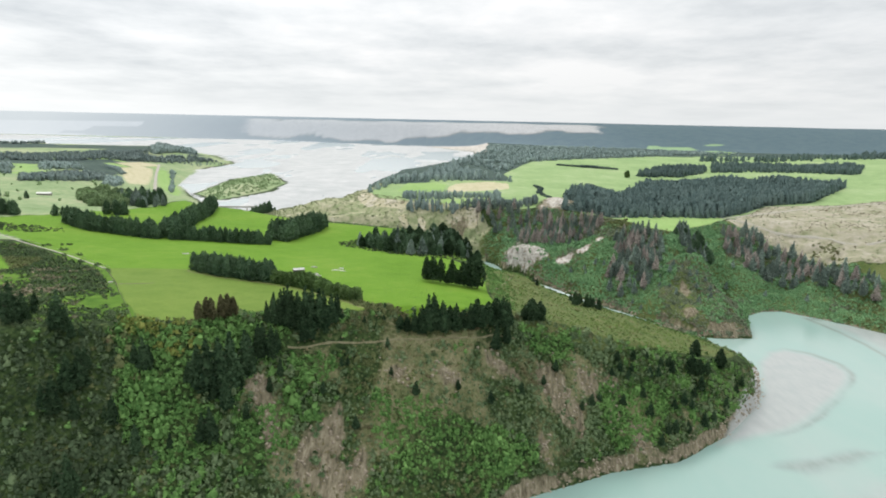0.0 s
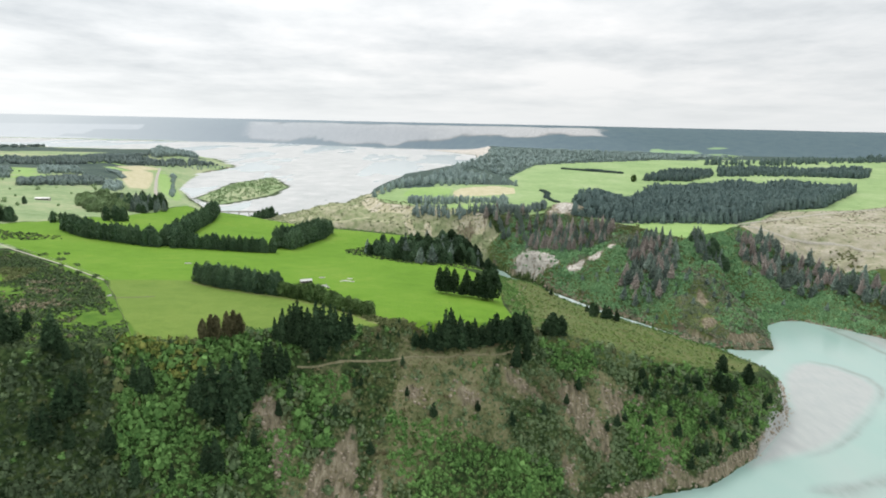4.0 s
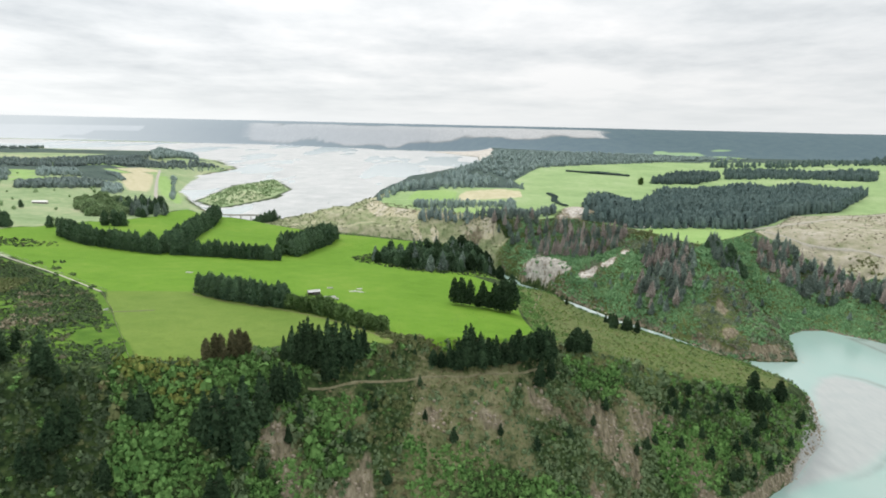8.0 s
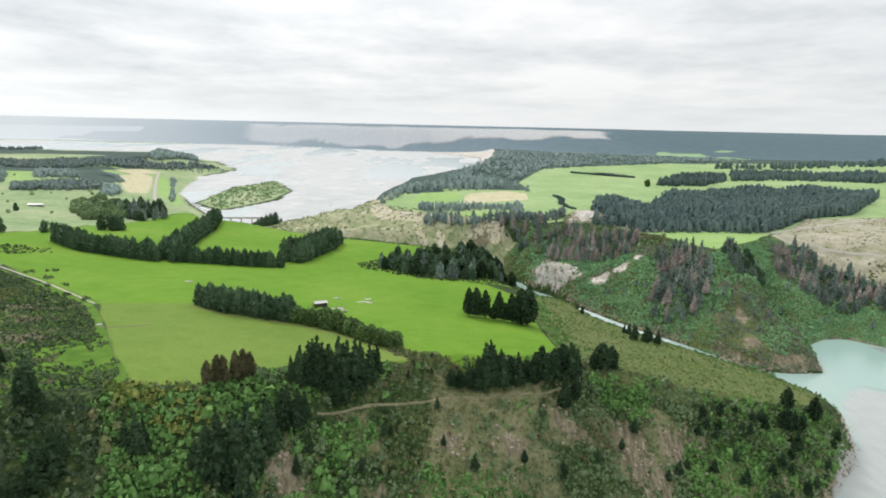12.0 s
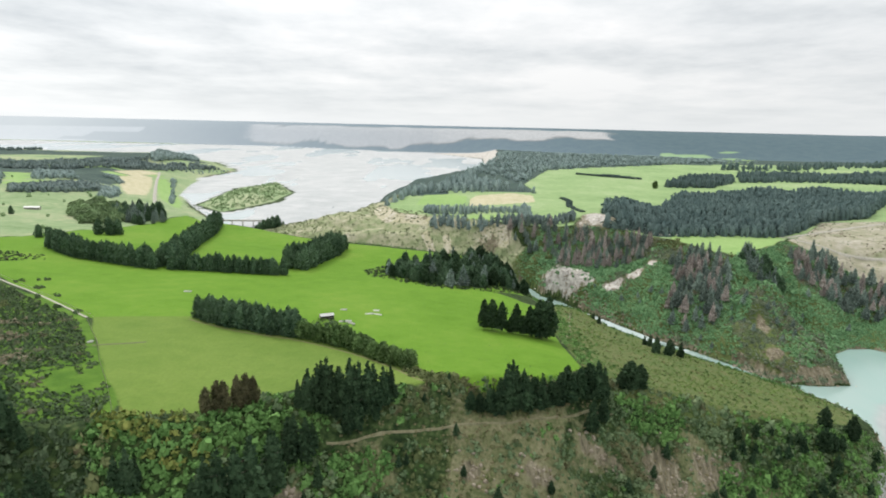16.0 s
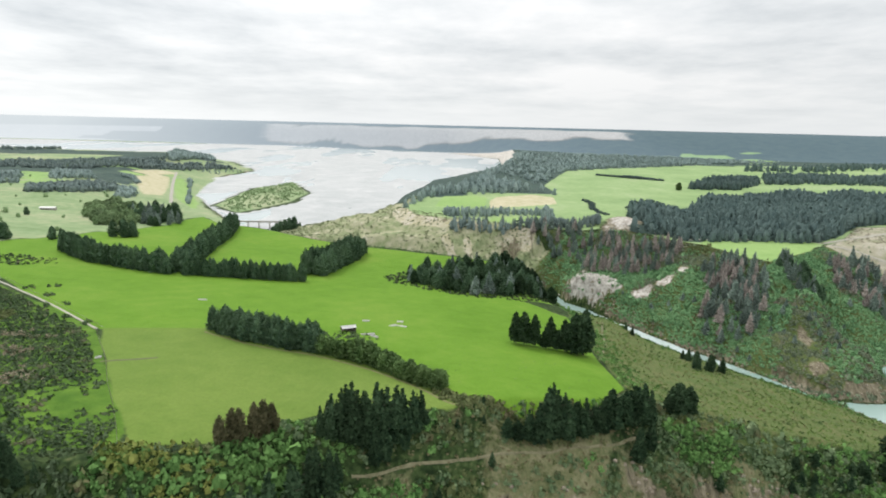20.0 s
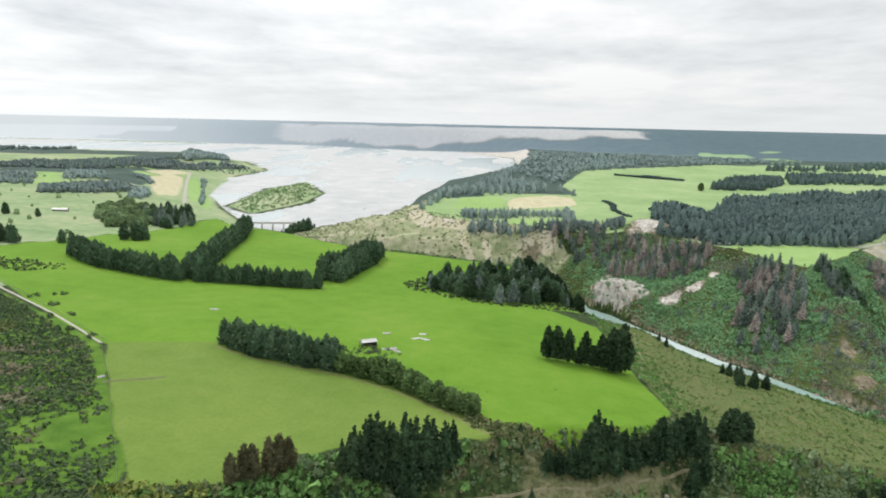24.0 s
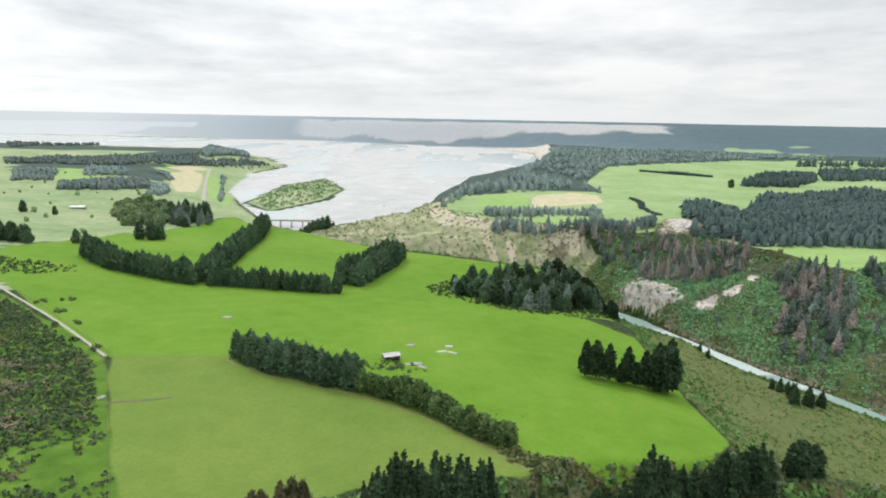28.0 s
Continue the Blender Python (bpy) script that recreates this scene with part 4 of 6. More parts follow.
KINDS = {
    # kind: (crown profile, width for 1 m of height, material, tufts, base, droop, spray, whorls, label, category)
    "pine_tree": (pine_profile, 0.185, PINE, 640, 0.06, 0.22, 0.34, 8, "tall dark green pine tree with layered boughs", "tree"),
    "wide_pine_tree": (cypress_profile, 0.21, PINE, 820, 0.10, 0.1, 0.33, 6, "broad dark green pine tree with a rounded top", "tree"),
    "shelter_tree": (cypress_profile, 0.21, CYPRESS, 560, 0.03, 0.1, 0.33, 0, "dense dark green shelterbelt cypress beside the paddock", "tree"),
    "hedge_tree": (round_profile, 0.30, HEDGE, 460, 0.02, 0.1, 0.33, 0, "rounded mid-green hedge tree along the paddock edge", "tree"),
    "rusty_cypress": (cypress_profile, 0.165, LARCH, 560, 0.02, -0.5, 0.42, 0, "slim rusty brown cypress standing at the paddock edge", "tree"),
    "young_pine": (pine_profile, 0.235, PINE, 300, 0.02, 0.15, 0.42, 0, "small dark young pine on the gorge slope", "tree"),
    "dying_pine": (pine_profile, 0.165, DEAD, 400, 0.12, 0.2, 0.34, 7, "dying pine with reddish brown needles on the gorge side", "tree"),
    # the next two are grey from haze put into the needle colour
    "grey_pine": (pine_profile, 0.175, HAZED_PINE, 420, 0.05, 0.15, 0.36, 6, "pine on the steep gorge side, paled with painted haze", "tree"),
    "slope_pine": (pine_profile, 0.20, HAZED_PINE, 300, 0.03, 0.15, 0.40, 0, "small pine clinging to the gorge side, paled with painted haze", "tree"),
    "willow_tree": (round_profile, 0.42, WILLOW, 420, 0.05, 0.2, 0.33, 0, "pale green willow on the river flats", "tree"),
}
PROTOS = {}


def build_tree(kind, variant):
    prof, wide, mat, tufts, base, droop, spray, whorls, label, cat = KINDS[kind]
    r = np.random.default_rng(100 + 17 * variant + sum(map(ord, kind)))
    root = new(kind)
    h = 18.0
    trunk = lathe([0.30, 0.24, 0.17, 0.10, 0.03], [-1.5, 0.1 * h, 0.4 * h, 0.7 * h, 0.96 * h], 7, r, 0.08)
    limbs = []
    for k in range(7):
        a, z = r.uniform(0, 2 * np.pi), h * r.uniform(0.12, 0.7)
        v, f = lathe([0.09, 0.06, 0.02], [0, 0.09 * h, 0.16 * h], 4, r)
        v = v @ np.array(Euler((0, radians(72), a)).to_matrix()).T + (0, 0, z)
        limbs.append((v, f))
    for name, vf, m, sm in (("trunk", joined(trunk, *limbs), BARK, True),
                            ("crown", crown_geometry(h, h * wide, r, prof, tufts, base, droop, spray, whorls, 0.5 if kind == "wide_pine_tree" else 0.66), mat, False)):
        ob = new(name, mesh_of(name, vf, m, sm))
        ob.parent = root
    return tagged(root, label, cat)


def plant(kind, x, y, height, group, variants=4, width=1.0, r=rng):
    """One tree, with its foot on the land."""
    v = int(r.integers(variants))
    z = float(height_at(x, y)) - 0.15
    s = height / 18.0
    m = Matrix.LocRotScale((x, y, z), Euler((r.normal(0, 0.02), r.normal(0, 0.02), r.uniform(0, 6.28))), (s * width, s * width, s))
    if (kind, v) not in PROTOS:
        PROTOS[kind, v] = ob = build_tree(kind, v)
        ob.matrix_basis = m
    else:
        first = PROTOS[kind, v]
        ob = copy_thing(first, m @ Matrix.Diagonal((*(1 / k for k in first.scale), 1)))
    ob["group"] = group
    return ob


def belt(kind, line, gap, low, high, group, rows=1, depth=4.0, width=1.0, variants=4):
    """Trees along a line."""
    p = np.array(line, float)
    seg = np.hypot(*np.diff(p, axis=0).T)
    total = seg.sum()
    along = np.concatenate([[0], np.cumsum(seg)])
    for k in range(rows):
        for s in np.arange(gap * 0.5 * (k % 2), total, gap):
            s = np.clip(s + rng.normal(0, gap * 0.18), 0, total)
            x, y = np.interp(s, along, p[:, 0]), np.interp(s, along, p[:, 1])
            i = min(np.searchsorted(along, s, side="right") - 1, len(seg) - 1)
            nx, ny = -(p[i + 1] - p[i])[1] / seg[i], (p[i + 1] - p[i])[0] / seg[i]
            o = (k - (rows - 1) / 2) * depth + rng.normal(0, 0.6)
            plant(kind if isinstance(kind, str) else kind[int(rng.integers(len(kind)))], x + nx * o, y + ny * o, rng.uniform(low, high), group, variants, width)


def inside_points(poly, gap, jitter=0.4):
    """Points strewn over a polygon, about gap apart."""
    p = np.array(poly, float)
    xs, ys = np.arange(p[:, 0].min(), p[:, 0].max(), gap), np.arange(p[:, 1].min(), p[:, 1].max(), gap)
    X, Y = np.meshgrid(xs, ys)
    X, Y = X.ravel() + rng.uniform(-jitter, jitter, X.size) * gap, Y.ravel() + rng.uniform(-jitter, jitter, Y.size) * gap
    k = outline(X, Y, poly) < 0
    return X[k], Y[k]


def grove(kind, poly, gap, low, high, group, width=1.0, variants=4):
    for x, y in zip(*inside_points(poly, gap)):
        plant(kind if isinstance(kind, str) else kind[int(rng.integers(len(kind)))], float(x), float(y), rng.uniform(low, high), group, variants, width * rng.uniform(0.85, 1.2))


def bush_geometry(r, sprays=33, flat=0.8, size=0.44):
    """A dome of leafy sprays, laid like shingles over a lumpy body."""
    d = r.normal(size=(sprays, 3))
    d[:, 2] = np.abs(d[:, 2]) * 1.1 + 0.02
    d /= np.linalg.norm(d, axis=1, keepdims=True)
    lump = 1 + 0.20 * np.sin(4 * d[:, :1] + r.uniform(0, 6)) + 0.18 * np.sin(5 * d[:, 1:2] + r.uniform(0, 6))
    pos = d * lump * r.uniform(0.74, 1.08, (sprays, 1)) * (1, 1, flat)
    along = np.cross(d, r.normal(size=(sprays, 3)))
    along /= np.linalg.norm(along, axis=1, keepdims=True)
    side = np.cross(d, along) + r.normal(0, 0.25, (sprays, 3))
    tip = 0.85 * along + d * r.uniform(-0.3, 0.85, (sprays, 1))
    s = (size * r.uniform(0.65, 1.3, sprays))[:, None]
    v = np.stack([pos - tip * s * 0.5, pos + side * s * 0.45 - d * s * 0.12, pos + tip * s * 0.55, pos - side * s * 0.45 - d * s * 0.12], 1)
    u = np.linspace(0, 1, 3)
    body = lathe(0.60 * np.sqrt(1 - u**2) + 0.02, -0.25 + 0.92 * flat * u, 6, r, 0.2)
    return joined((v.reshape(-1, 3), np.arange(4 * sprays).reshape(-1, 4)), body)


def small_tree_geometry(r, sprays=24, prof=pine_profile, wide=0.2):
    """A tree of unit height for woods that stay far off."""
    return crown_geometry(1.0, wide, r, prof, sprays, 0.03, 0.25, 0.58, 0, 0.72, 6, 6)


def strew(name, x, y, scale, shapes, mat, label, category, tall=None, sink=0.1):
    """One object of many plants that nobody would count."""
    z = height_at(x, y) - sink * scale
    n = len(x)
    which = rng.integers(len(shapes), size=n)
    turn = rng.uniform(0, 2 * np.pi, n)
    tall = np.ones(n) if tall is None else tall
    vs, fs, count = [], [], 0
    for k, (v, f) in enumerate(shapes):
        i = np.flatnonzero(which == k)
        if not len(i):
            continue
        c, s = np.cos(turn[i])[:, None], np.sin(turn[i])[:, None]
        sc = scale[i][:, None]
        px = (v[None, :, 0] * c - v[None, :, 1] * s) * sc + x[i][:, None]
        py = (v[None, :, 0] * s + v[None, :, 1] * c) * sc + y[i][:, None]
        pz = v[None, :, 2] * sc * tall[i][:, None] + z[i][:, None]
        vs.append(np.stack([px, py, pz], -1).reshape(-1, 3))
        fs.append((f[None] + (np.arange(len(i)) * len(v))[:, None, None]).reshape(-1, 4) + count)
        count += len(i) * len(v)
    ob = new(name, mesh_of(name, (np.concatenate(vs), np.concatenate(fs)), mat))
    return tagged(ob, label, category, kind="stuff")


# ------------------------------------------------------------------ trees that stand apart
G_ROW, G_GROVE = "pines in the row above the gorge", "pines in the grove at the paddock corner"
for x, y, h in ((-20, 314, 9), (-16, 314, 9), (-12, 315, 13), (-8, 315, 17), (-4, 317, 22), (0, 319, 20), (4, 319, 17), (8, 322, 15), (11, 323, 17), (15, 325, 12),
                (19, 327, 16), (23, 330, 18), (26, 332, 14), (30, 335, 15), (34, 337, 18), (39, 340, 19), (43, 342, 16)):
    plant(("pine_tree", "wide_pine_tree")[h % 3 == 0], x, y, h, G_ROW, 4, 1.0)
for x, y, h in ((-17, 319, 3), (-10, 321, 6), (-5, 322, 13), (-2, 323, 17), (3, 325, 13), (10, 329, 7), (18, 331, 6), (22, 334, 9), (30, 339, 6), (38, 344, 12), (42,
                346, 12)):
    plant("pine_tree", x, y, h, G_ROW, 4, 1.0)
for x, y, h in ((34, 326, 15), (41, 333, 13), (41, 333, 10), (-26, 305, 6)):
    plant("pine_tree", x, y, h, G_ROW, 4, 1.15)
for x, y, h in ((53, 349, 9), (58, 350, 15), (63, 352, 13), (57, 352, 12)):
    plant("wide_pine_tree", x, y, h, "broad pines standing apart above the gorge", 4, 1.2)
for x, y, h in ((-85, 290, 11), (-82, 290, 17), (-79, 291, 19), (-75, 292, 23), (-73, 293, 20), (-70, 293, 21), (-67, 295, 23), (-64, 296, 22), (-61, 297, 22), (-58,
                299, 20), (-55, 302, 17), (-52, 305, 15), (-67, 290, 15), (-64, 292, 17), (-57, 297, 8)):
    plant("pine_tree", x, y, h, G_GROVE, 4, 0.95)
for x, y, h in ((-84, 294, 8), (-78, 296, 15), (-72, 298, 13), (-66, 300, 14), (-61, 303, 12), (-54, 308, 8), (-81, 295, 9)):
    plant("pine_tree", x, y, h, G_GROVE, 4, 0.95)
for x, y, h in ((-39, 311, 4), (-36, 312, 3), (-29, 316, 4), (-29, 322, 4), (-45, 290, 5), (-48, 288, 5), (-23, 293, 5)):
    plant("young_pine", x, y, h, "young pines on the gorge slope", 3, 1.1)
for x, y, h in ((-112, 271, 10.5), (-109, 274, 12), (-107, 275.5, 11.5), (-103.5, 278, 12.5), (-101, 280, 12.8), (-99, 282, 11)):
    plant("rusty_cypress", x, y, h, "rusty cypresses at the paddock edge", 3)
for x, y, h in ((-7, 413, 18), (-3, 412, 19), (2, 411, 18), (7, 409, 10), (10, 409, 18), (14, 408, 12), (18, 407, 18), (21, 405, 21), (24, 404, 22), (28, 407, 25),
                (23, 409, 22)):
    plant("wide_pine_tree", x, y, h, "pines in the paddock clump", 4, 0.85)
belt("shelter_tree", [(-367, 592), (-345, 574), (-323, 556), (-285, 540), (-245, 527)], 6.0, 13, 19.5, "cypresses in the far shelterbelt", 2, 6)
belt("shelter_tree", [(-242, 535), (-262, 610), (-285, 720), (-305, 810)], 7.5, 16, 20, "cypresses in the far shelterbelt", 2, 6)
belt("shelter_tree", [(-235, 527), (-195, 531), (-152, 537)], 4.6, 10, 15, "cypresses in the cross shelterbelt", 2, 4.5, 0.95)
belt("shelter_tree", [(-151, 565), (-148, 600), (-141, 645), (-137, 690)], 7.5, 15, 22, "cypresses in the cross shelterbelt", 3, 7)
belt("shelter_tree", [(-161, 394), (-148, 384), (-133, 378), (-118, 373), (-104, 370)], 3.6, 11.5, 15.2, "cypresses in the paddock shelterbelt", 2, 4.0, 1.05)
belt("hedge_tree", [(-101, 369), (-88, 364), (-76, 357), (-60, 344), (-46, 331)], 3.6, 6.0, 9.5, "hedge trees along the lane", 2, 3.0)
for x, y, h in ((-84, 362, 11), (-80, 361, 10), (-78, 359, 11), (-71, 355, 9)):
    plant("hedge_tree", x, y, h, "hedge trees along the lane", 4)
for x, y, h in ((-105, 249, 20), (-101, 249, 25), (-96, 251, 26), (-93, 256, 27), (-89, 264, 23), (-85, 274, 18), (-80, 277, 18), (-92, 247, 17), (-106, 250, 13),
                (-109, 249, 12), (-84, 248, 9), (-78, 265, 9), (-75, 273, 10), (-98, 248, 14), (-90, 258, 13), (-84, 277, 16), (-88, 269, 17), (-78, 281, 11)):
    plant("pine_tree", x, y, h, "dark pines in the gully", 4, 1.0)
for x, y, h in ((-131, 247, 11), (-127, 247, 16), (-126, 250, 9), (-99, 235, 14), (-95, 235, 17), (-121, 223, 13), (-152, 232, 17), (-148, 235, 18), (-154, 225, 17),
                (-158, 225, 11), (-146, 226, 11), (-132, 228, 13), (-136, 229, 6), (-148, 240, 11), (-152, 242, 4), (-182, 248, 19), (-181, 253, 14), (-186, 267, 9),
                (-164, 247, 13), (-163, 248, 17), (-160, 248, 11), (-157, 247, 9), (-154, 249, 6), (-194, 259, 12), (-138, 206, 18), (-144, 207, 8), (-110, 229, 8),
                (-194, 280, 7), (-189, 260, 8)):
    plant("pine_tree", x, y, h, "dark pines on the near slope", 4, 1.05)
for x, y, h in ((107, 342, 4), (113, 346, 5), (126, 339, 5), (139, 352, 5), (150, 358, 6), (154, 345, 6), (159, 344, 5), (111, 329, 5), (128, 330, 6), (142, 325, 6), (90, 321, 5),
                (131, 316, 5), (118, 345, 4), (121, 349, 4), (133, 350, 5), (171, 361, 7), (146, 339, 5), (165, 338, 6), (174, 345, 5), (186, 356, 6), (152, 330, 5), (96, 326, 4), (84, 318, 4),
                (163, 352, 6), (137, 322, 5), (203, 378, 5), (210, 385, 5), (70, 330, 5), (62, 322, 4), (48, 312, 5), (30, 300, 5), (12, 297, 4), (-10, 288, 5), (-38, 268, 5), (-55, 275, 4)):
    plant("young_pine", x, y, h * 1.5, "young pines on the gorge slope", 3, 1.15)
for x, y, h in ((166, 366, 14), (172, 377, 13), (172, 368, 11), (193, 384, 15), (178, 370, 9), (148, 359, 8), (142, 357, 7), (123, 354, 7), (112, 350, 7), (133, 358,
                5)):
    plant("wide_pine_tree", x, y, h, "pines on the grassy shoulder", 4, 1.1)
for x, y, h in ((112, 486, 7), (114, 481, 9), (120, 484, 8), (109, 455, 12), (125, 471, 11), (119, 460, 12), (132, 471, 11), (88, 536, 6), (90, 526, 7), (129, 478, 9), (115, 470, 10)):
    plant("pine_tree", x, y, h, "pines on the shoulder above the river", 4, 1.3)
G_MID, G_FAR = "pines in the wood above the river", "pines on the far gorge side"
grove(("shelter_tree", "wide_pine_tree", "grey_pine", "shelter_tree"), [(-84, 572), (-55, 547), (-24, 534), (0, 540), (22, 556), (30, 590), (4, 640), (-30, 640), (-72, 615)], 9.5, 7, 18, G_MID, 1.25)
grove(("pine_tree", "shelter_tree"), [(-80, 575), (-55, 550), (-24, 536), (0, 545), (24, 562), (0, 570), (-40, 575)], 12, 9, 15, G_MID, 1.25)
grove(("grey_pine", "wide_pine_tree"), [(24, 562), (40, 572), (40, 600), (32, 640), (10, 655), (-10, 645), (12, 600)], 8, 9, 14, G_MID, 1.3)
grove(("dying_pine", "dying_pine", "grey_pine"), [(98, 772), (110, 746), (130, 734), (152, 730), (176, 728), (202, 750), (216, 766), (192, 794), (155, 788), (112, 786)], 7.4, 11, 18, "dying pines over the white cliff", 1.05)
grove(("grey_pine", "grey_pine", "dying_pine"), [(40, 862), (60, 826), (82, 800), (98, 774), (114, 786), (155, 790), (150, 812), (110, 826), (70, 850)], 9.0, 11, 18, "grey pines over the gorge", 1.15)
grove(("grey_pine", "dying_pine", "slope_pine", "grey_pine"), [(206, 696), (228, 712), (246, 690), (252, 662), (248, 638), (232, 614), (218, 596), (196, 600), (180, 614), (178, 632), (188, 646), (200, 662)], 8.4, 12, 20, "grey pines on the promontory", 1.15)
grove(("dying_pine", "dying_pine", "grey_pine"), [(204, 668), (222, 690), (240, 672), (238, 640), (222, 622), (206, 640)], 8.5, 13, 19, "dying pines on the promontory", 1.1)
grove(("grey_pine", "grey_pine", "shelter_tree"), [(262, 674), (285, 696), (306, 694), (312, 666), (296, 655), (277, 642), (268, 650)], 7.5, 10, 17, "grey pines at the head of the hollow", 1.2)
grove(("dying_pine", "grey_pine", "slope_pine"), [(338, 716), (366, 742), (400, 744), (396, 704), (430, 684), (480, 640), (460, 600), (410, 632), (372, 642), (345, 655), (334, 680)], 8.8, 12, 20, "dying pines round the bay", 1.2)
grove("slope_pine", [(120, 722), (150, 690), (236, 640), (272, 600), (286, 560), (262, 545), (215, 590)], 15, 4, 8, G_FAR, 1.4)
grove(("slope_pine", "slope_pine", "grey_pine"), [(206, 600), (232, 596), (246, 604), (240, 626), (222, 622)], 9, 5, 9, G_FAR, 1.4)
for x, y, h in ((-411, 642, 13), (-405, 646, 11), (-382, 690, 17), (-375, 698, 19), (-371, 692, 16), (-367, 700, 17), (-596, 814, 15), (-555, 811, 11), (-326, 1008, 17), (-320, 1013, 16), (-314, 1009, 18), (-308, 1012, 17), (-302, 1016, 18), (-296, 1019, 20), (-290, 1024, 21), (-287, 1046, 9), (-440, 622, 17), (-446, 625, 16), (-452, 622, 18), (-458, 626, 17), (-465, 623, 18), (-472, 630, 16), (-480, 640, 17), (-490, 648, 16)):
    plant("shelter_tree", x, y, h, "trees on the western flats", 4, 1.2)
plant("hedge_tree", 431, 1392, 17, "trees in the far field", 4)
grove("willow_tree", [(-586, 972), (-596, 1066), (-566, 1078), (-441, 869), (-408, 776), (-454, 770)], 13, 8, 14, "willows on the western flats", 1.0)
grove(("grey_pine", "grey_pine", "shelter_tree"), [(-470, 885), (-458, 922), (-424, 916), (-376, 829), (-394, 791), (-442, 841)], 11, 12, 18, "pines on the western flats", 1.2)

for x, y, h in ((268, 605, 5), (275, 570, 4), (262, 560, 4), (258, 585, 4), (318, 640, 9), (330, 655, 9), (352, 622, 8),
                (390, 610, 9), (60, 842, 12), (40, 858, 11), (20, 872, 12), (75, 822, 11), (0, 888, 10), (-25, 905, 11), (205, 580, 6), (200, 592, 6)):
    plant("slope_pine", x, y, h, "grey pines on the far gorge side", 4, 1.3)

HILL_TRACK = [(-74, 284), (-66, 288), (-55, 294), (-39, 303), (-22, 309), (-7, 312), (7, 318), (21, 324), (33, 332), (47, 338)]

# ------------------------------------------------------------------ plants past counting
sr = np.random.default_rng(5)
BUSHES = [bush_geometry(sr, 24, 1.05, 0.60) for _ in range(8)]
LOW = [bush_geometry(sr, 14, 0.82, 0.66) for _ in range(6)]
FARTREES = [small_tree_geometry(sr) for _ in range(6)]
FARROUND = [small_tree_geometry(sr, 24, cypress_profile, 0.30) for _ in range(6)]
FARBROAD = [small_tree_geometry(sr, 22, round_profile, 0.46) for _ in range(6)]


def slope_bush():
    x, y = inside_points([(-340, 140), (460, 140), (480, 720), (60, 900), (-60, 900), (-340, 400)], 2.0)
    z, dr, da, db, u = ground_height(x, y)
    dp = np.minimum(da, db)
    craggy = scars(x, y)
    patch, kindn = fbm(x, y, 34, 3, 201), fbm(x, y, 60, 3, 211)
    north = db < da
    lip = (outline(x, y, FIELDS["mown"][0]) > 1.2) & (outline(x, y, FIELDS["pasture"][0]) > 1.2) & (y < 350) & (x > -142) & (x < 40) & (da > -14)
    on = (dr > np.where(north, 1.5, 4)) & ((dp > 1.0) | lip | (north & (y < 700) & (dp > -5)))
    left = step(-20, -70, x)
    fresh = np.where(north, 0.0, freshness(x, y))
    thin = np.where(north, 0.0, barren(x, y)) * (1 - 0.7 * fresh)
    craggy = craggy * (1 - 0.8 * fresh)
    cliff = north & (np.hypot((0.66 * (x - 113) - 0.75 * (y - 733)) / 36, (0.75 * (x - 113) + 0.66 * (y - 733)) / 9) < 1.05)
    brow = ~north & (x > 40) & (x < 215) & (y > 480) & (y < 700)
    dense = np.where(north, 1.25, 0.95 + 0.3 * left + 0.25 * step(60, 30, dr)) + 0.55 * patch - np.where(north, 1.9, 1.15) * craggy - 0.36 * thin + 0.3 * fresh - 1.3 * cliff - 0.3 * (brow & (da < 14))
    on &= ~((x < 62) & (y > 795) & north) & ~((x < 80) & (y > 780) & (outline(x, y, BENCH) < 12))
    on &= rng.uniform(0, 1, len(x)) < dense
    lane = np.array(HILL_TRACK, float)
    s = np.linspace(0, len(lane) - 1, 90)
    lx, ly = np.interp(s, np.arange(len(lane)), lane[:, 0]), np.interp(s, np.arange(len(lane)), lane[:, 1])
    near = np.flatnonzero((x > -85) & (x < 42) & (y > 265) & (y < 335))
    on[near] &= np.hypot(x[near][:, None] - lx, y[near][:, None] - ly).min(1) > 3.2
    yellow = on & (np.hypot((x + 124) / 20, (y - 262) / 7) < 1) & (rng.uniform(0, 1, len(x)) < 0.5)
    gorse = on & ~yellow & ((kindn - 0.25 * left + rng.normal(0, 0.22, len(x))) > np.where(north, 0.30, 0.20 + 0.22 * left + 0.3 * step(70, 40, dr)))
    cape = north & (np.hypot((x - 258) / 34, (y - 560) / 48) < 1.15)
    lush = np.min([outline(x, y, p) for p in LUSH], axis=0) + 6 * fbm(x, y, 20, 2, 222) < 0
    on &= outline(x, y, FIELDS["felled"][0]) > 2
    dusk = on & ~yellow & north & ~lush & ((fbm(x, y, 26, 3, 221) + 0.45 * cape + rng.normal(0, 0.12, len(x))) > 0.24)
    gorse &= ~dusk & ~(north & lush) & (rng.uniform(0, 1, len(x)) > 0.9 * fresh)
    green = on & ~yellow & ~gorse & ~dusk
    tuft = ~on & (thin > 0.15) & (dr > 4) & (dp > 1) & (rng.uniform(0, 1, len(x)) < 0.75 - 0.45 * craggy)
    strew("tussock", x[tuft], y[tuft], rng.uniform(0.35, 0.95, int(tuft.sum())), LOW, TUSSOCK, "dry straw-coloured tussock on the bare slope", "grass", sink=0.1)
    dull = green & ~north & (rng.uniform(0, 1, len(x)) < 0.80 * (1 - left) + 0.45 * left + 0.3 * thin - 0.95 * fresh + 0.5 * step(-112, -140, x) + 0.5 * fbm(x, y, 45, 2, 231))
    green &= ~dull
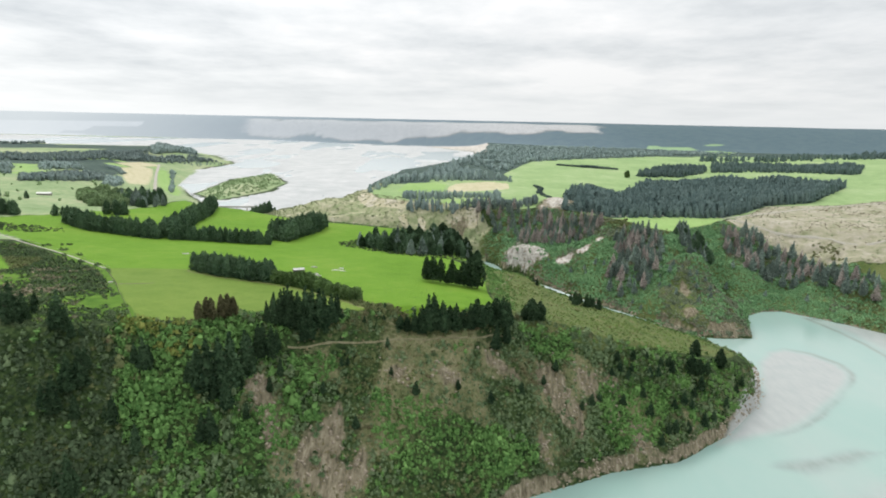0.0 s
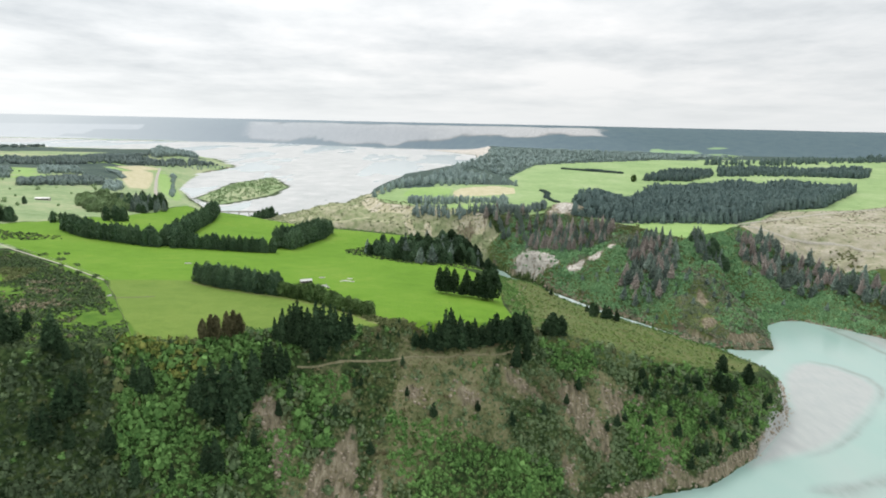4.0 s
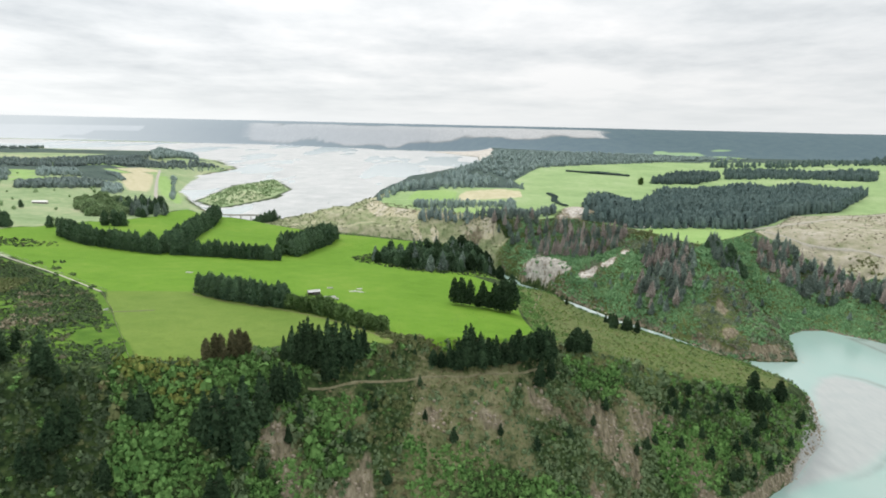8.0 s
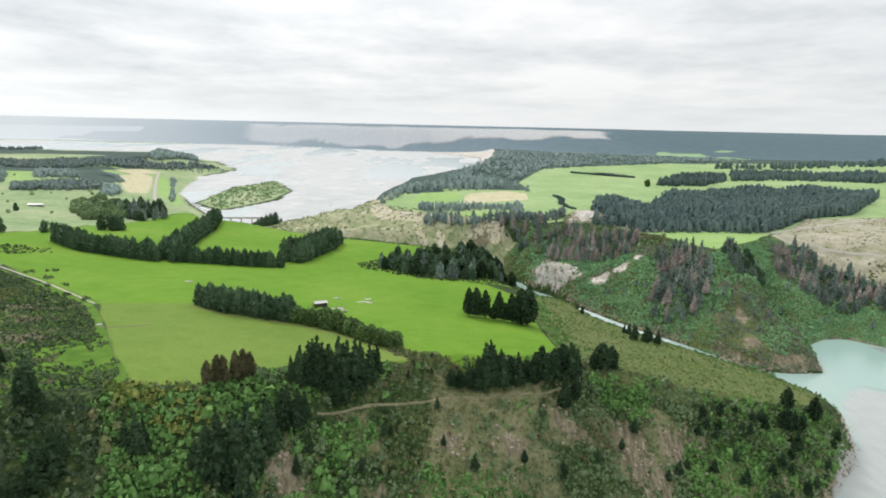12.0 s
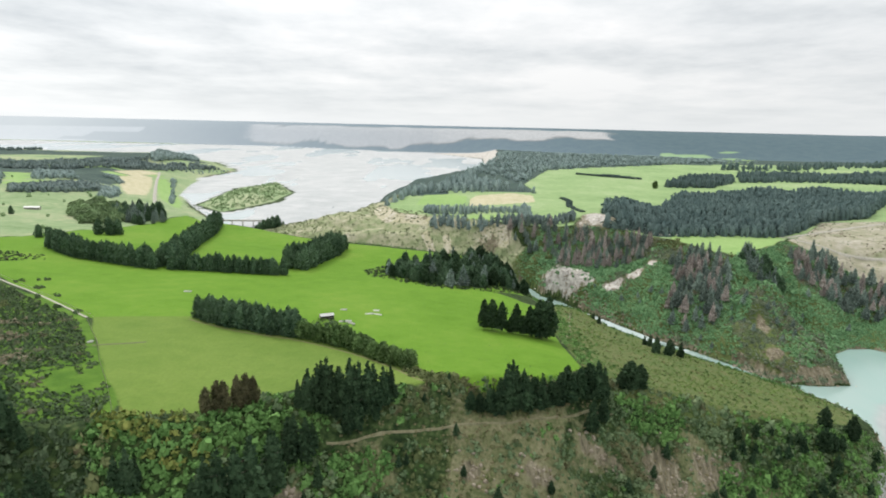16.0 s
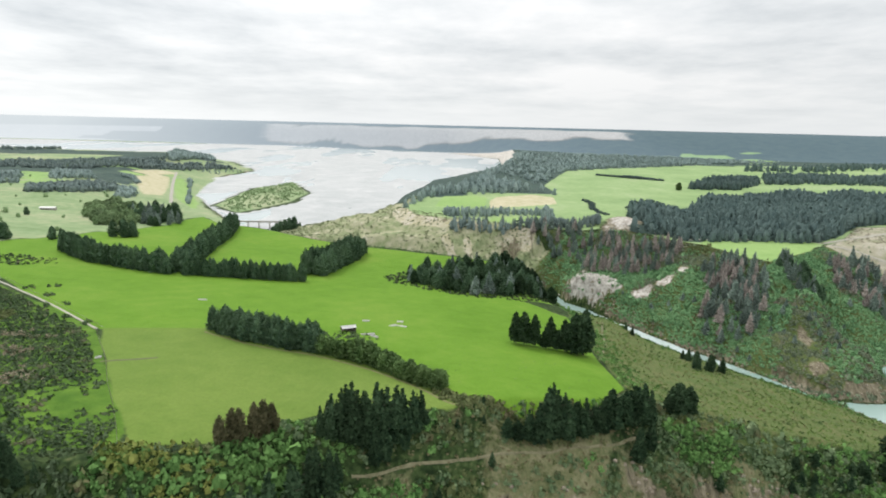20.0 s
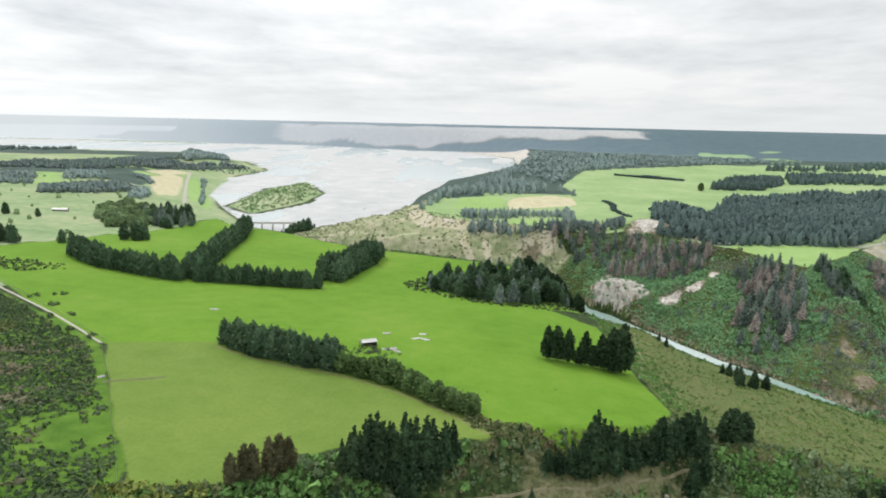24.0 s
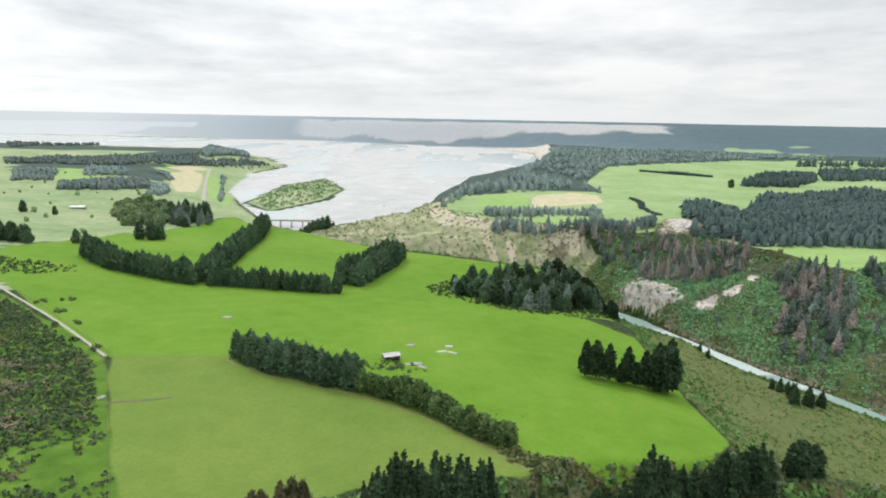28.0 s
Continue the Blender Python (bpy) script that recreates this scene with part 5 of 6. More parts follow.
    shade = (green | dull | gorse) & ~north & (fresh < 0.4) & (rng.uniform(0, 1, len(x)) < 0.80 * step(-98, -136, x + 0.35 * (y - 225) + 14 * fbm(x, y, 30, 2, 232)))
    green, dull, gorse = green & ~shade, dull & ~shade, gorse & ~shade
    grown = np.where(rng.uniform(0, 1, len(x)) < 0.09, rng.uniform(1.4, 1.9, len(x)), 1.0) * (0.85 + 0.35 * patch)
    for name, sel, mat, lab, lo, hi in (("bush", green & ~north, BUSH, "dense bright green native bush covering the gorge slopes", 0.75, 2.35),
                                        ("kanuka_scrub", shade, KANUKA, "dark green kanuka scrub on the near slope", 0.7, 2.3),
                                        ("gully_bush", green & north, HAZED_NORTH_BUSH, "dense native bush on the far gorge side, tinted pale for haze", 1.0, 2.1),
                                        ("dull_shrub", dull, DULL_BUSH, "dull green and olive shrubs covering the gorge slope", 0.65, 2.1),
                                        ("dark_shrub", dusk, DARK_BUSH, "dull olive and brown shrubs on the far gorge side", 0.8, 2.0),
                                        ("gorse", gorse, GORSE, "olive and brown gorse and bracken on the slopes", 0.8, 1.8),
                                        ("flowering_gorse", yellow, YELLOW, "yellow flowering gorse along the paddock edge", 1.1, 1.9)):
        n = int(sel.sum())
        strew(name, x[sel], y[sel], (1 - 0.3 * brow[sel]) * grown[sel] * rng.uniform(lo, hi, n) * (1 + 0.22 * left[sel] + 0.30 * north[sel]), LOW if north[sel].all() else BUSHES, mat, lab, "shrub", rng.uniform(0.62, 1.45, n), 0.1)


slope_bush()


def scrub():
    x, y = inside_points([(-340, 465), (-300, 441), (-250, 400), (-219, 377), (-184, 328), (-152, 285), (-142, 262), (-175, 243), (-240, 250), (-290, 330), (-330, 380), (-420, 460)], 2.2)
    n1 = fbm(x, y, 42, 3, 301)
    edge = step(-260, -200, x + 0.5 * (y - 300))
    keep = rng.uniform(0, 1, len(x)) < 0.97 - 1.0 * np.clip(n1 * 1.5 + 0.08 - 0.45 * step(290, 370, y) - 0.25 * step(-40, -10, x + 0.66 * (y - 285) + 150), 0, 1)
    keep &= outline(x, y, FIELDS["pasture"][1]) > 2
    k2 = keep & (fbm(x, y, 30, 2, 311) > 0.48)
    k1 = keep & ~k2
    strew("scrub", x[k1], y[k1], rng.uniform(0.8, 1.8, int(k1.sum())), LOW, MATA, "grey-green thorny scrub beside the paddock fence", "shrub")
    strew("bracken", x[k2], y[k2], rng.uniform(1.0, 2.2, int(k2.sum())), LOW, GORSE, "brown and olive bracken among the scrub", "shrub")
    q = np.concatenate([np.array(c) + rng.normal(0, 1, (26, 2)) * (5, 4) for c in ((-215, 298), (-204, 312), (-226, 338), (-236, 310), (-240, 362), (-252, 330))])
    strew("pale_scrub", q[:, 0], q[:, 1], rng.uniform(0.9, 2.0, len(q)), LOW, BLOSSOM, "pale pinkish-brown scrub in clumps among the thorns", "shrub")
    q = np.concatenate([np.array(c) + rng.normal(0, 1, (5, 2)) * 1.6 for c in ((-240, 396), (-262, 412), (-276, 436), (-225, 388), (-300, 452), (-255, 420), (-290, 462))])
    strew("road_scrub", q[:, 0], q[:, 1], rng.uniform(0.9, 1.9, len(q)), BUSHES, MATA, "scattered dark bushes beside the gravel road", "shrub")
    # scrub on the rise past the gravel road and along the wood's edge
    x, y = inside_points([(-470, 470), (-420, 480), (-360, 505), (-330, 530), (-350, 560), (-420, 560), (-500, 560)], 4.0)
    a = outline(x, y, [(-470, 470), (-420, 480), (-360, 505), (-330, 530), (-350, 560), (-420, 560), (-500, 560)]) < -3 * rng.uniform(0, 6, len(x))
    x2, y2 = inside_points([(-98, 585), (-92, 562), (-60, 540), (-24, 527), (10, 530), (42, 560), (38, 610), (20, 640), (-30, 648), (-76, 628)], 3.4)
    b = rng.uniform(0, 1, len(x2)) < 0.75
    x, y = np.concatenate([x[a], x2[b]]), np.concatenate([y[a], y2[b]])
    strew("scrub", x, y, rng.uniform(1.0, 2.2, len(x)), LOW, MATA, "low grey-green scrub on the rough ground", "shrub")


scrub()


def heath_plants():
    x, y = inside_points(FIELDS["heath"][0], 2.6)
    n1 = fbm(x, y, 30, 3, 401)
    r1 = rng.uniform(0, 1, len(x))
    green, olive = r1 < 0.40 + 0.8 * n1, (r1 > 0.62) & (r1 < 0.80)
    strew("fern", x[green], y[green], rng.uniform(0.4, 1.2, int(green.sum())), LOW, FERN, "low green fern and fresh bracken on the shoulder", "shrub")
    strew("bracken", x[olive], y[olive], rng.uniform(0.4, 1.1, int(olive.sum())), LOW, GORSE, "low olive bracken on the grassy shoulder", "shrub")
    p = np.array([(64, 556), (92, 538), (124, 515), (158, 494), (190, 479), (214, 458)], float)
    t = rng.uniform(0, 5, 230)
    i = t.astype(int)
    q = p[i] + (p[i + 1] - p[i]) * (t - i)[:, None] + rng.normal(0, 3.0, (230, 2))
    strew("brow_scrub", q[:, 0], q[:, 1], rng.uniform(0.7, 1.9, 230), LOW, BUSH, "green shrubs along the shoulder's brow", "shrub")
    x, y = inside_points(FIELDS["heath"][0], 8.0, 0.5)
    k = rng.uniform(0, 1, len(x)) < 0.22
    strew("heath_shrubs", x[k], y[k], rng.uniform(0.5, 1.5, int(k.sum())), BUSHES, HEDGE, "dark green shrubs dotted over the grassy shoulder", "shrub")
    p = np.array([(40, 356), (39, 400), (38, 440), (42, 500), (44, 550)], float)
    t = rng.uniform(0, 4, 460)
    i = t.astype(int)
    q = p[i] + (p[i + 1] - p[i]) * (t - i)[:, None] + np.abs(rng.normal(0, 1, (460, 1))) * (8.0, 0.0) + rng.normal(0, 2.0, (460, 2))
    strew("fern_belt", q[:, 0], q[:, 1], rng.uniform(0.5, 1.4, 460), BUSHES, BUSH, "bright green shrubs in a belt beside the pasture", "shrub")
    # rough strip round the paddock's lower edge and round the shed
    p = np.array([(-46, 329), (-36, 322), (-26, 324), (-14, 318), (4, 321), (22, 333), (36, 350)], float)
    t = rng.uniform(0, 6, 260)
    i = t.astype(int)
    q = p[i] + (p[i + 1] - p[i]) * (t - i)[:, None] + rng.normal(0, 2.2, (260, 2))
    strew("hedge_scrub", q[:, 0], q[:, 1], rng.uniform(0.8, 2.0, 260), BUSHES, GORSE, "olive scrub along the paddock's lower edge", "shrub")
    x, y = inside_points([(2, 326), (22, 340), (34, 360), (34, 400), (10, 395), (-30, 380), (-55, 360), (-40, 335), (-20, 326)], 3.4, 0.5)
    k = rng.uniform(0, 1, len(x)) < 0.16 + 0.3 * fbm(x, y, 22, 2, 431)
    strew("rush_tufts", x[k], y[k], rng.uniform(0.18, 0.5, int(k.sum())), LOW, HEDGE, "dark green rush tufts dotted over the pasture", "grass")
    q = np.array([(-97, 399)]) + rng.normal(0, 1, (46, 2)) * (7, 3)
    strew("shed_scrub", q[:, 0], q[:, 1], rng.uniform(0.6, 1.6, 46), LOW, MATA, "pale scrub growing round the shed", "shrub")


heath_plants()


def far_woods():
    blocks = [
        (FARTREES + FARROUND + FARROUND, PLANTATION, 8.2, 14, 19, "pine_wood", "dark pine plantation across the river", 0.95),
        (FARTREES + FARROUND, [(-55, 920), (2, 931), (82, 956), (86, 991), (3, 965), (-56, 956)], 6.2, 9, 14, "shelter_wood", "shelterbelt of pines at the field edge", 0.9),
        (FARTREES + FARROUND, [(-44, 872), (-8, 861), (28, 854), (31, 860), (-22, 886), (-47, 889)], 6.2, 9, 14, "shelter_wood", "shelterbelt of pines at the field edge", 0.9),
        (FARTREES + FARROUND, [(30, 852), (68, 840), (102, 837), (136, 843), (156, 924), (109, 882), (75, 874), (30, 859)], 6.2, 9, 14, "shelter_wood", "shelterbelt of pines at the field edge", 0.9),
        (FARTREES + FARROUND, [(71, 883), (92, 866), (102, 1020), (87, 1003)], 6.2, 9, 14, "shelter_wood", "shelterbelt of pines at the field edge", 0.9),
        (FARTREES + FARROUND, [(140, 838), (152, 838), (151, 848), (142, 855)], 6.2, 9, 14, "shelter_wood", "shelterbelt of pines at the field edge", 0.9),
        (FARROUND, [(-126, 960), (-88, 1229), (3, 1432), (59, 1802), (100, 1850), (30, 1440), (130, 1260), (165, 1180), (110, 1280), (25, 1215), (-70, 1195), (-100, 1060)], 15, 12, 17, "cape_wood", "dark woods along the edge of the river terrace", 1.0),
        (FARBROAD, [(59, 1802), (170, 2450), (234, 3000), (900, 2900), (1300, 2600), (822, 2325), (282, 1890), (140, 1400)], 21, 8, 13, "cape_forest", "hazy forest on the far river terrace", 0.75),
        (FARROUND, [(457, 1414), (560, 1415), (672, 1548), (760, 1715), (583, 1624)], 11, 13, 19, "field_trees", "dark hedgerow trees between the far fields", 0.9),
        (FARROUND, [(702, 1582), (886, 1618), (1113, 1607), (1342, 1911), (803, 1787)], 13, 13, 19, "field_trees", "dark hedgerow trees between the far fields", 0.85),
        (FARROUND, [(827, 2050), (1927, 2711), (2100, 2650), (1100, 2080)], 30, 16, 24, "field_trees", "dark hedgerow trees between the far fields", 0.8),
        (FARBROAD, [(338, 1736), (476, 1612), (466, 1600), (330, 1722)], 4, 5, 7, "far_hedge", "long clipped hedge across the far field", 1.0),
        (FARBROAD, [(180, 1168), (184, 1119), (169, 1047), (174, 977), (184, 977), (178, 1047), (194, 1119), (190, 1168)], 3.2, 3, 5, "far_hedge", "winding hedge across the far field", 0.9),
        (FARBROAD, [(-1210, 1530), (-1147, 1555), (-942, 1560), (-851, 1914), (-773, 2151), (-848, 2124), (-933, 1952), (-974, 2031), (-1125, 1861), (-1173, 1758), (-1306, 1649)], 13, 9, 13, "terrace_wood", "long dark wood across the western river terrace", 0.9),
        (FARBROAD, [(-1678, 2111), (-1697, 2289), (-1535, 2326), (-1875, 3506), (-1611, 3357), (-1857, 3799), (-2087, 3837), (-2274, 3429), (-1902, 2388)], 22, 9, 13, "terrace_wood", "pale distant wood across the western river terrace", 0.75),
        (FARBROAD, [(-944, 2005), (-902, 2262), (-1232, 3065), (-1363, 3136), (-1022, 2172)], 14, 12, 17, "terrace_wood", "dark wood on the point of the western terrace", 0.9),
        (FARBROAD, [(-857, 1304), (-805, 1375), (-905, 1521), (-980, 1492)], 11, 7, 11, "field_trees", "trees along the western fields", 0.75),
        (FARBROAD, [(-751, 1089), (-675, 1105), (-692, 1253), (-759, 1364), (-775, 1233), (-810, 1175)], 9.5, 8, 12, "field_trees", "trees along the western fields", 0.85),
        (FARBROAD, [(-634, 1143), (-624, 1194), (-693, 1316), (-714, 1301)], 9, 8, 12, "field_trees", "trees along the western fields", 0.85),
        (FARBROAD, [(-913, 1188), (-856, 1217), (-956, 1357), (-1052, 1364)], 10, 8, 12, "field_trees", "trees along the western fields", 0.85),
        (FARBROAD, [(-755, 1438), (-764, 1475), (-823, 1558), (-846, 1546), (-827, 1515), (-804, 1513)], 6, 6, 9, "field_trees", "curving hedge across the western field", 0.9),
        (FARBROAD, [(-760, 1988), (-719, 2135), (-768, 2166), (-836, 1938)], 15, 4, 7, "point_scrub", "low scrub on the point of the western flats", 0.5),
        (FARBROAD, [(-565, 1265), (-564, 1283), (-755, 1731), (-758, 1712)], 7, 6, 10, "field_trees", "roadside trees on the western flats", 0.5),
        (LOW, ISLAND, 9, 2.5, 5.0, "island_scrub", "low green willow scrub on the river island", 0.5)]
    for shapes, poly, gap, lo, hi, name, lab, share in blocks:
        x, y = inside_points(poly, gap)
        k = (rng.uniform(0, 1, len(x)) < share) & (height_at(x, y) > river_level(x, y) + 2) & (np.hypot((x - 166) / 30, (y - 842) / 24) > 1)
        if not k.any():
            continue
        x, y = x[k], y[k]
        strew(name, x, y, rng.uniform(lo, hi, len(x)) * (0.62 + 0.75 * value_noise(x / 60, y / 60, 77)), shapes, WILLOW if name == "island_scrub" else HAZED_PLANTATION if name in ("pine_wood", "far_hedge") or "hedgerow" in lab else HAZED_FAR_PINE, lab, "woods", sink=0.03)
    x, y = inside_points(FIELDS["bank"][0], 3.4, 0.5)
    k = rng.uniform(0, 1, len(x)) < 0.40 + 0.6 * fbm(x, y, 60, 3, 411) + 0.4 * step(-20, 30, x)
    strew("dry_scrub", x[k], y[k], rng.uniform(0.5, 2.0, int(k.sum())) ** 1.2, LOW, BANK_SCRUB, "sparse pale grey scrub on the dry bank", "shrub")
    # heaps of slash in windrows over the felled hillside
    x, y = inside_points(FIELDS["felled"][0], 5.0, 0.5)
    k = (x < 760) & (rng.uniform(0, 1, len(x)) < 0.30 + 0.9 * fbm(x + 0.5 * y, 3.0 * y - x, 60, 3, 421) + 0.2 * fbm(x, y, 150, 2, 422))
    strew("slash", x[k], y[k], rng.uniform(0.5, 1.7, int(k.sum())), LOW, BLOSSOM, "pale brown slash and stumps in windrows on the felled hillside", "debris")
    k2 = (x < 640) & ~k & (rng.uniform(0, 1, len(x)) < 0.10)
    strew("regrowth", x[k2], y[k2], rng.uniform(0.6, 1.6, int(k2.sum())), LOW, DULL_BUSH, "dull green regrowth among the slash", "shrub")
    # scattered trees and shrubs over the western flats
    x, y = inside_points([(-1000, 620), (-430, 620), (-400, 900), (-560, 1150), (-1000, 1400)], 30, 0.5)
    k = rng.uniform(0, 1, len(x)) < 0.17 + 0.25 * fbm(x, y, 160, 2, 441)
    strew("flat_shrubs", x[k], y[k], rng.uniform(3, 8, int(k.sum())), FARBROAD, WILLOW, "scattered shrubs on the western flats", "shrub", sink=0.03)


far_woods()


# ------------------------------------------------------------------ tracks, fence, shed and small things
def part(name, vf, mat, parent, label="", smooth=False):
    ob = new(name, mesh_of(name, vf, mat, smooth))
    ob.parent = parent
    return tagged(ob, label) if label else ob


def box(x0, x1, y0, y1, z0, z1):
    v = np.array([(x, y, z) for z in (z0, z1) for y in (y0, y1) for x in (x0, x1)], float)
    return v, np.array([(0, 2, 3, 1), (4, 5, 7, 6), (0, 1, 5, 4), (2, 6, 7, 3), (0, 4, 6, 2), (1, 3, 7, 5)])


def smooth_line(pts, gap):
    """Points along a rounded line through pts."""
    p = np.array(pts, float)
    p = np.concatenate([[2 * p[0] - p[1]], p, [2 * p[-1] - p[-2]]])
    out = []
    for i in range(1, len(p) - 2):
        n = max(2, int(np.hypot(*(p[i + 1] - p[i])) / gap))
        for t in np.linspace(0, 1, n, endpoint=False):
            a, b, c, d = p[i - 1:i + 3]
            out.append(0.5 * (2 * b + (c - a) * t + (2 * a - 5 * b + 4 * c - d) * t**2 + (3 * b - a - 3 * c + d) * t**3))
    return np.array(out + [p[-2]])


def strip(name, pts, width, mat, label, category, lift=0.12, gap=3.0):
    """A track laid on the land."""
    q = smooth_line(pts, gap)
    d = np.gradient(q, axis=0)
    d /= np.linalg.norm(d, axis=1, keepdims=True) + 1e-9
    nrm = np.stack([-d[:, 1], d[:, 0]], -1)
    cols = []
    for k in np.linspace(-0.5, 0.5, 5):
        w = width * (1 + 0.25 * fbm(q[:, 0] + 40 * k, q[:, 1], 9, 2, 501))
        c = q + nrm * (k * w)[:, None]
        z = height_at(c[:, 0], c[:, 1]) + lift - (0.35 if abs(k) > 0.45 else 0)
        cols.append(np.concatenate([c, z[:, None]], 1))
    v = np.stack(cols, 1)
    n = len(q)
    idx = np.arange(n * 5).reshape(n, 5)
    f = np.stack([idx[:-1, :-1], idx[:-1, 1:], idx[1:, 1:], idx[1:, :-1]], -1).reshape(-1, 4)
    return tagged(new(name, mesh_of(name, (v.reshape(-1, 3), f), mat, True)), label, category, kind="structure")


strip("gravel_road", [(-400, 515), (-360, 490), (-324, 463), (-288, 437), (-247, 406), (-214, 379)], 2.3, GRAVEL_ROAD, "pale gravel farm road along the scrub", "road")
strip("hill_track", HILL_TRACK, 1.05, DIRT, "narrow dusty track across the slope", "track", 0.16)
strip("farm_lane", [(-165, 387), (-135, 371), (-104, 363), (-76, 350), (-56, 334), (-44, 321), (-38, 317)], 1.6, LANE, "worn grassy lane beside the hedge", "track")
strip("worn_patch", [(-186, 334), (-181, 337), (-174, 340), (-167, 344)], 3.2, MUD, "dark trampled grass beside the water trough", "track", 0.08, 2)
strip("shoulder_track", [(36, 404), (43, 425), (50, 448), (55, 472), (61, 500), (69, 530)], 1.6, DIRT, "faint earth track over the grassy shoulder", "track", 0.15)
strip("far_road", [(226, 800), (262, 806), (330, 812), (372, 806), (383, 797)], 5.0, GRAVEL_ROAD, "pale gravel road past the plantation", "road", 0.4, 8)
strip("felled_track", [(386, 790), (405, 776), (433, 756), (467, 743), (506, 714), (580, 690)], 4.0, GRAVEL_ROAD, "pale haul track over the felled hillside", "track", 0.5, 8)
strip("haul_road", [(383, 797), (405, 812), (439, 834), (540, 897), (698, 981), (900, 1080)], 6.0, GRAVEL_ROAD, "pale haul road along the top of the felled hillside", "road", 0.6, 8)
strip("flats_road", [(-580, 1233), (-651, 1386), (-743, 1592), (-844, 1833)], 7.0, GRAVEL_ROAD, "pale gravel road across the western flats", "road", 0.5, 12)


def build_fence(line, gap, name, label):
    q = smooth_line(line, 0.5)
    s = np.concatenate([[0], np.cumsum(np.hypot(*np.diff(q, axis=0).T))])
    at = np.arange(0, s[-1], gap)
    p = np.stack([np.interp(at, s, q[:, 0]), np.interp(at, s, q[:, 1])], -1)
    z = height_at(p[:, 0], p[:, 1])
    root = new(name)
    root.location = (p[0, 0], p[0, 1], z[0])
    base = np.array([p[0, 0], p[0, 1], z[0]])
    post = mesh_of("post", lathe([0.09, 0.085, 0.08, 0.02], [-0.4, 0.5, 1.2, 1.24], 6, np.random.default_rng(3), 0.05), TIMBER)
    for (x, y), h in zip(p, z):
        ob = new("post", post)
        ob.parent = root
        ob.location = (x - base[0], y - base[1], h - base[2])
    for k in range(4):
        a = np.concatenate([p, (z + 0.3 + 0.25 * k)[:, None]], 1) - base
        v = np.stack([a + (0, 0.02, -0.015), a + (0.02, -0.01, -0.015), a + (0, 0, 0.02)], 1)
        n = len(a)
        f = [(i * 3 + j, i * 3 + (j + 1) % 3, i * 3 + 3 + (j + 1) % 3, i * 3 + 3 + j) for i in range(n - 1) for j in range(3)]
        part("wire", (v.reshape(-1, 3), np.array(f)), WIRE, root)
    return tagged(root, label, "fence")


build_fence([(-213, 377), (-200, 358), (-186, 338), (-172, 315), (-158, 294), (-146, 275), (-139, 263)], 3.2, "paddock_fence", "weathered post and wire fence between paddock and scrub")
build_fence([(-212, 381), (-247, 409), (-288, 441), (-330, 474)], 4.0, "road_fence", "weathered post and wire fence beside the gravel road")


def build_shed(x, y, turn):
    """An open-fronted pole shed with a pale iron roof."""
    root = new("farm_shed")
    root.matrix_basis = pose(x, y, float(height_at(x, y)), 0, 0, turn)
    L, W, lo, hi = 3.6, 2.2, 2.2, 3.0
    for px in (-L, -L / 3, L / 3, L):
        for py in (-W, W):
            part("post", box(px - 0.1, px + 0.1, py - 0.1, py + 0.1, -0.3, lo), TIMBER, root)
    part("back_wall", box(-L, L, W - 0.04, W + 0.04, 0, lo), TIMBER, root, "weathered board back wall")
    for px in (-L, L):
        part("end_wall", box(px - 0.04, px + 0.04, -W, W, 0, lo), TIMBER, root)
    part("partition", box(-0.04, 0.04, -W, W, 0, lo - 0.3), TIMBER, root)
    # two roof slopes of ribbed iron sheets
    n = 56
    xs = np.linspace(-L - 0.35, L + 0.35, n)
    rib = 0.035 * (np.arange(n) % 2)
    for side in (-1, 1):
        rows = []
        for k in (0.0, 0.5, 1.0):
            rows.append(np.stack([xs, np.full(n, side * (W + 0.4) * (1 - k)), lo + (hi - lo) * k + rib + 0.02], -1))
        top = np.stack(rows)
        v = np.concatenate([top.reshape(-1, 3), (top - (0, 0, 0.05)).reshape(-1, 3)])
        i = np.arange(3 * n).reshape(3, n)
        f = np.stack([i[:-1, :-1], i[:-1, 1:], i[1:, 1:], i[1:, :-1]], -1).reshape(-1, 4)
        part("roof_sheet", (v, np.concatenate([f, f + 3 * n])), IRON_ROOF, root, "pale corrugated iron roof slope")
    part("ridge_cap", box(-L - 0.37, L + 0.37, -0.18, 0.18, hi + 0.02, hi + 0.1), IRON_ROOF, root)
    for px in (-2 * L / 3, 0, 2 * L / 3):
        part("front_rail", box(px - L / 3 + 0.1, px + L / 3 - 0.1, -W - 0.05, -W + 0.02, 0.9, 1.05), TIMBER, root)
    part("dark_floor", box(-L + 0.1, L - 0.1, -W, W, -0.1, 0.06), DARK, root, "near-black floor slab")
    return tagged(root, "small open farm shed with a pale corrugated iron roof", "shed")


build_shed(-97, 409, 24)


def build_slab(name, x, y, turn, l, w, h, mat, label, category):
    """A low trough or slab with raised edges."""
    root = new(name)
    root.matrix_basis = pose(x, y, float(height_at(x, y)), 0, 0, turn)
    part("base", box(-l / 2, l / 2, -w / 2, w / 2, -0.2, h * 0.5), mat, root)
    for sx in (-1, 1):
        part("end_lip", box(sx * l / 2 - 0.12, sx * l / 2 + 0.12, -w / 2, w / 2, -0.1, h), mat, root)
        part("side_lip", box(-l / 2 + 0.12, l / 2 - 0.12, sx * w / 2 - 0.12, sx * w / 2 + 0.12, -0.1, h), mat, root)
    return tagged(root, label, category)


build_slab("feed_trough", -86, 405, 15, 7.0, 1.6, 0.6, CONCRETE, "long pale concrete feed trough near the shed", "trough")
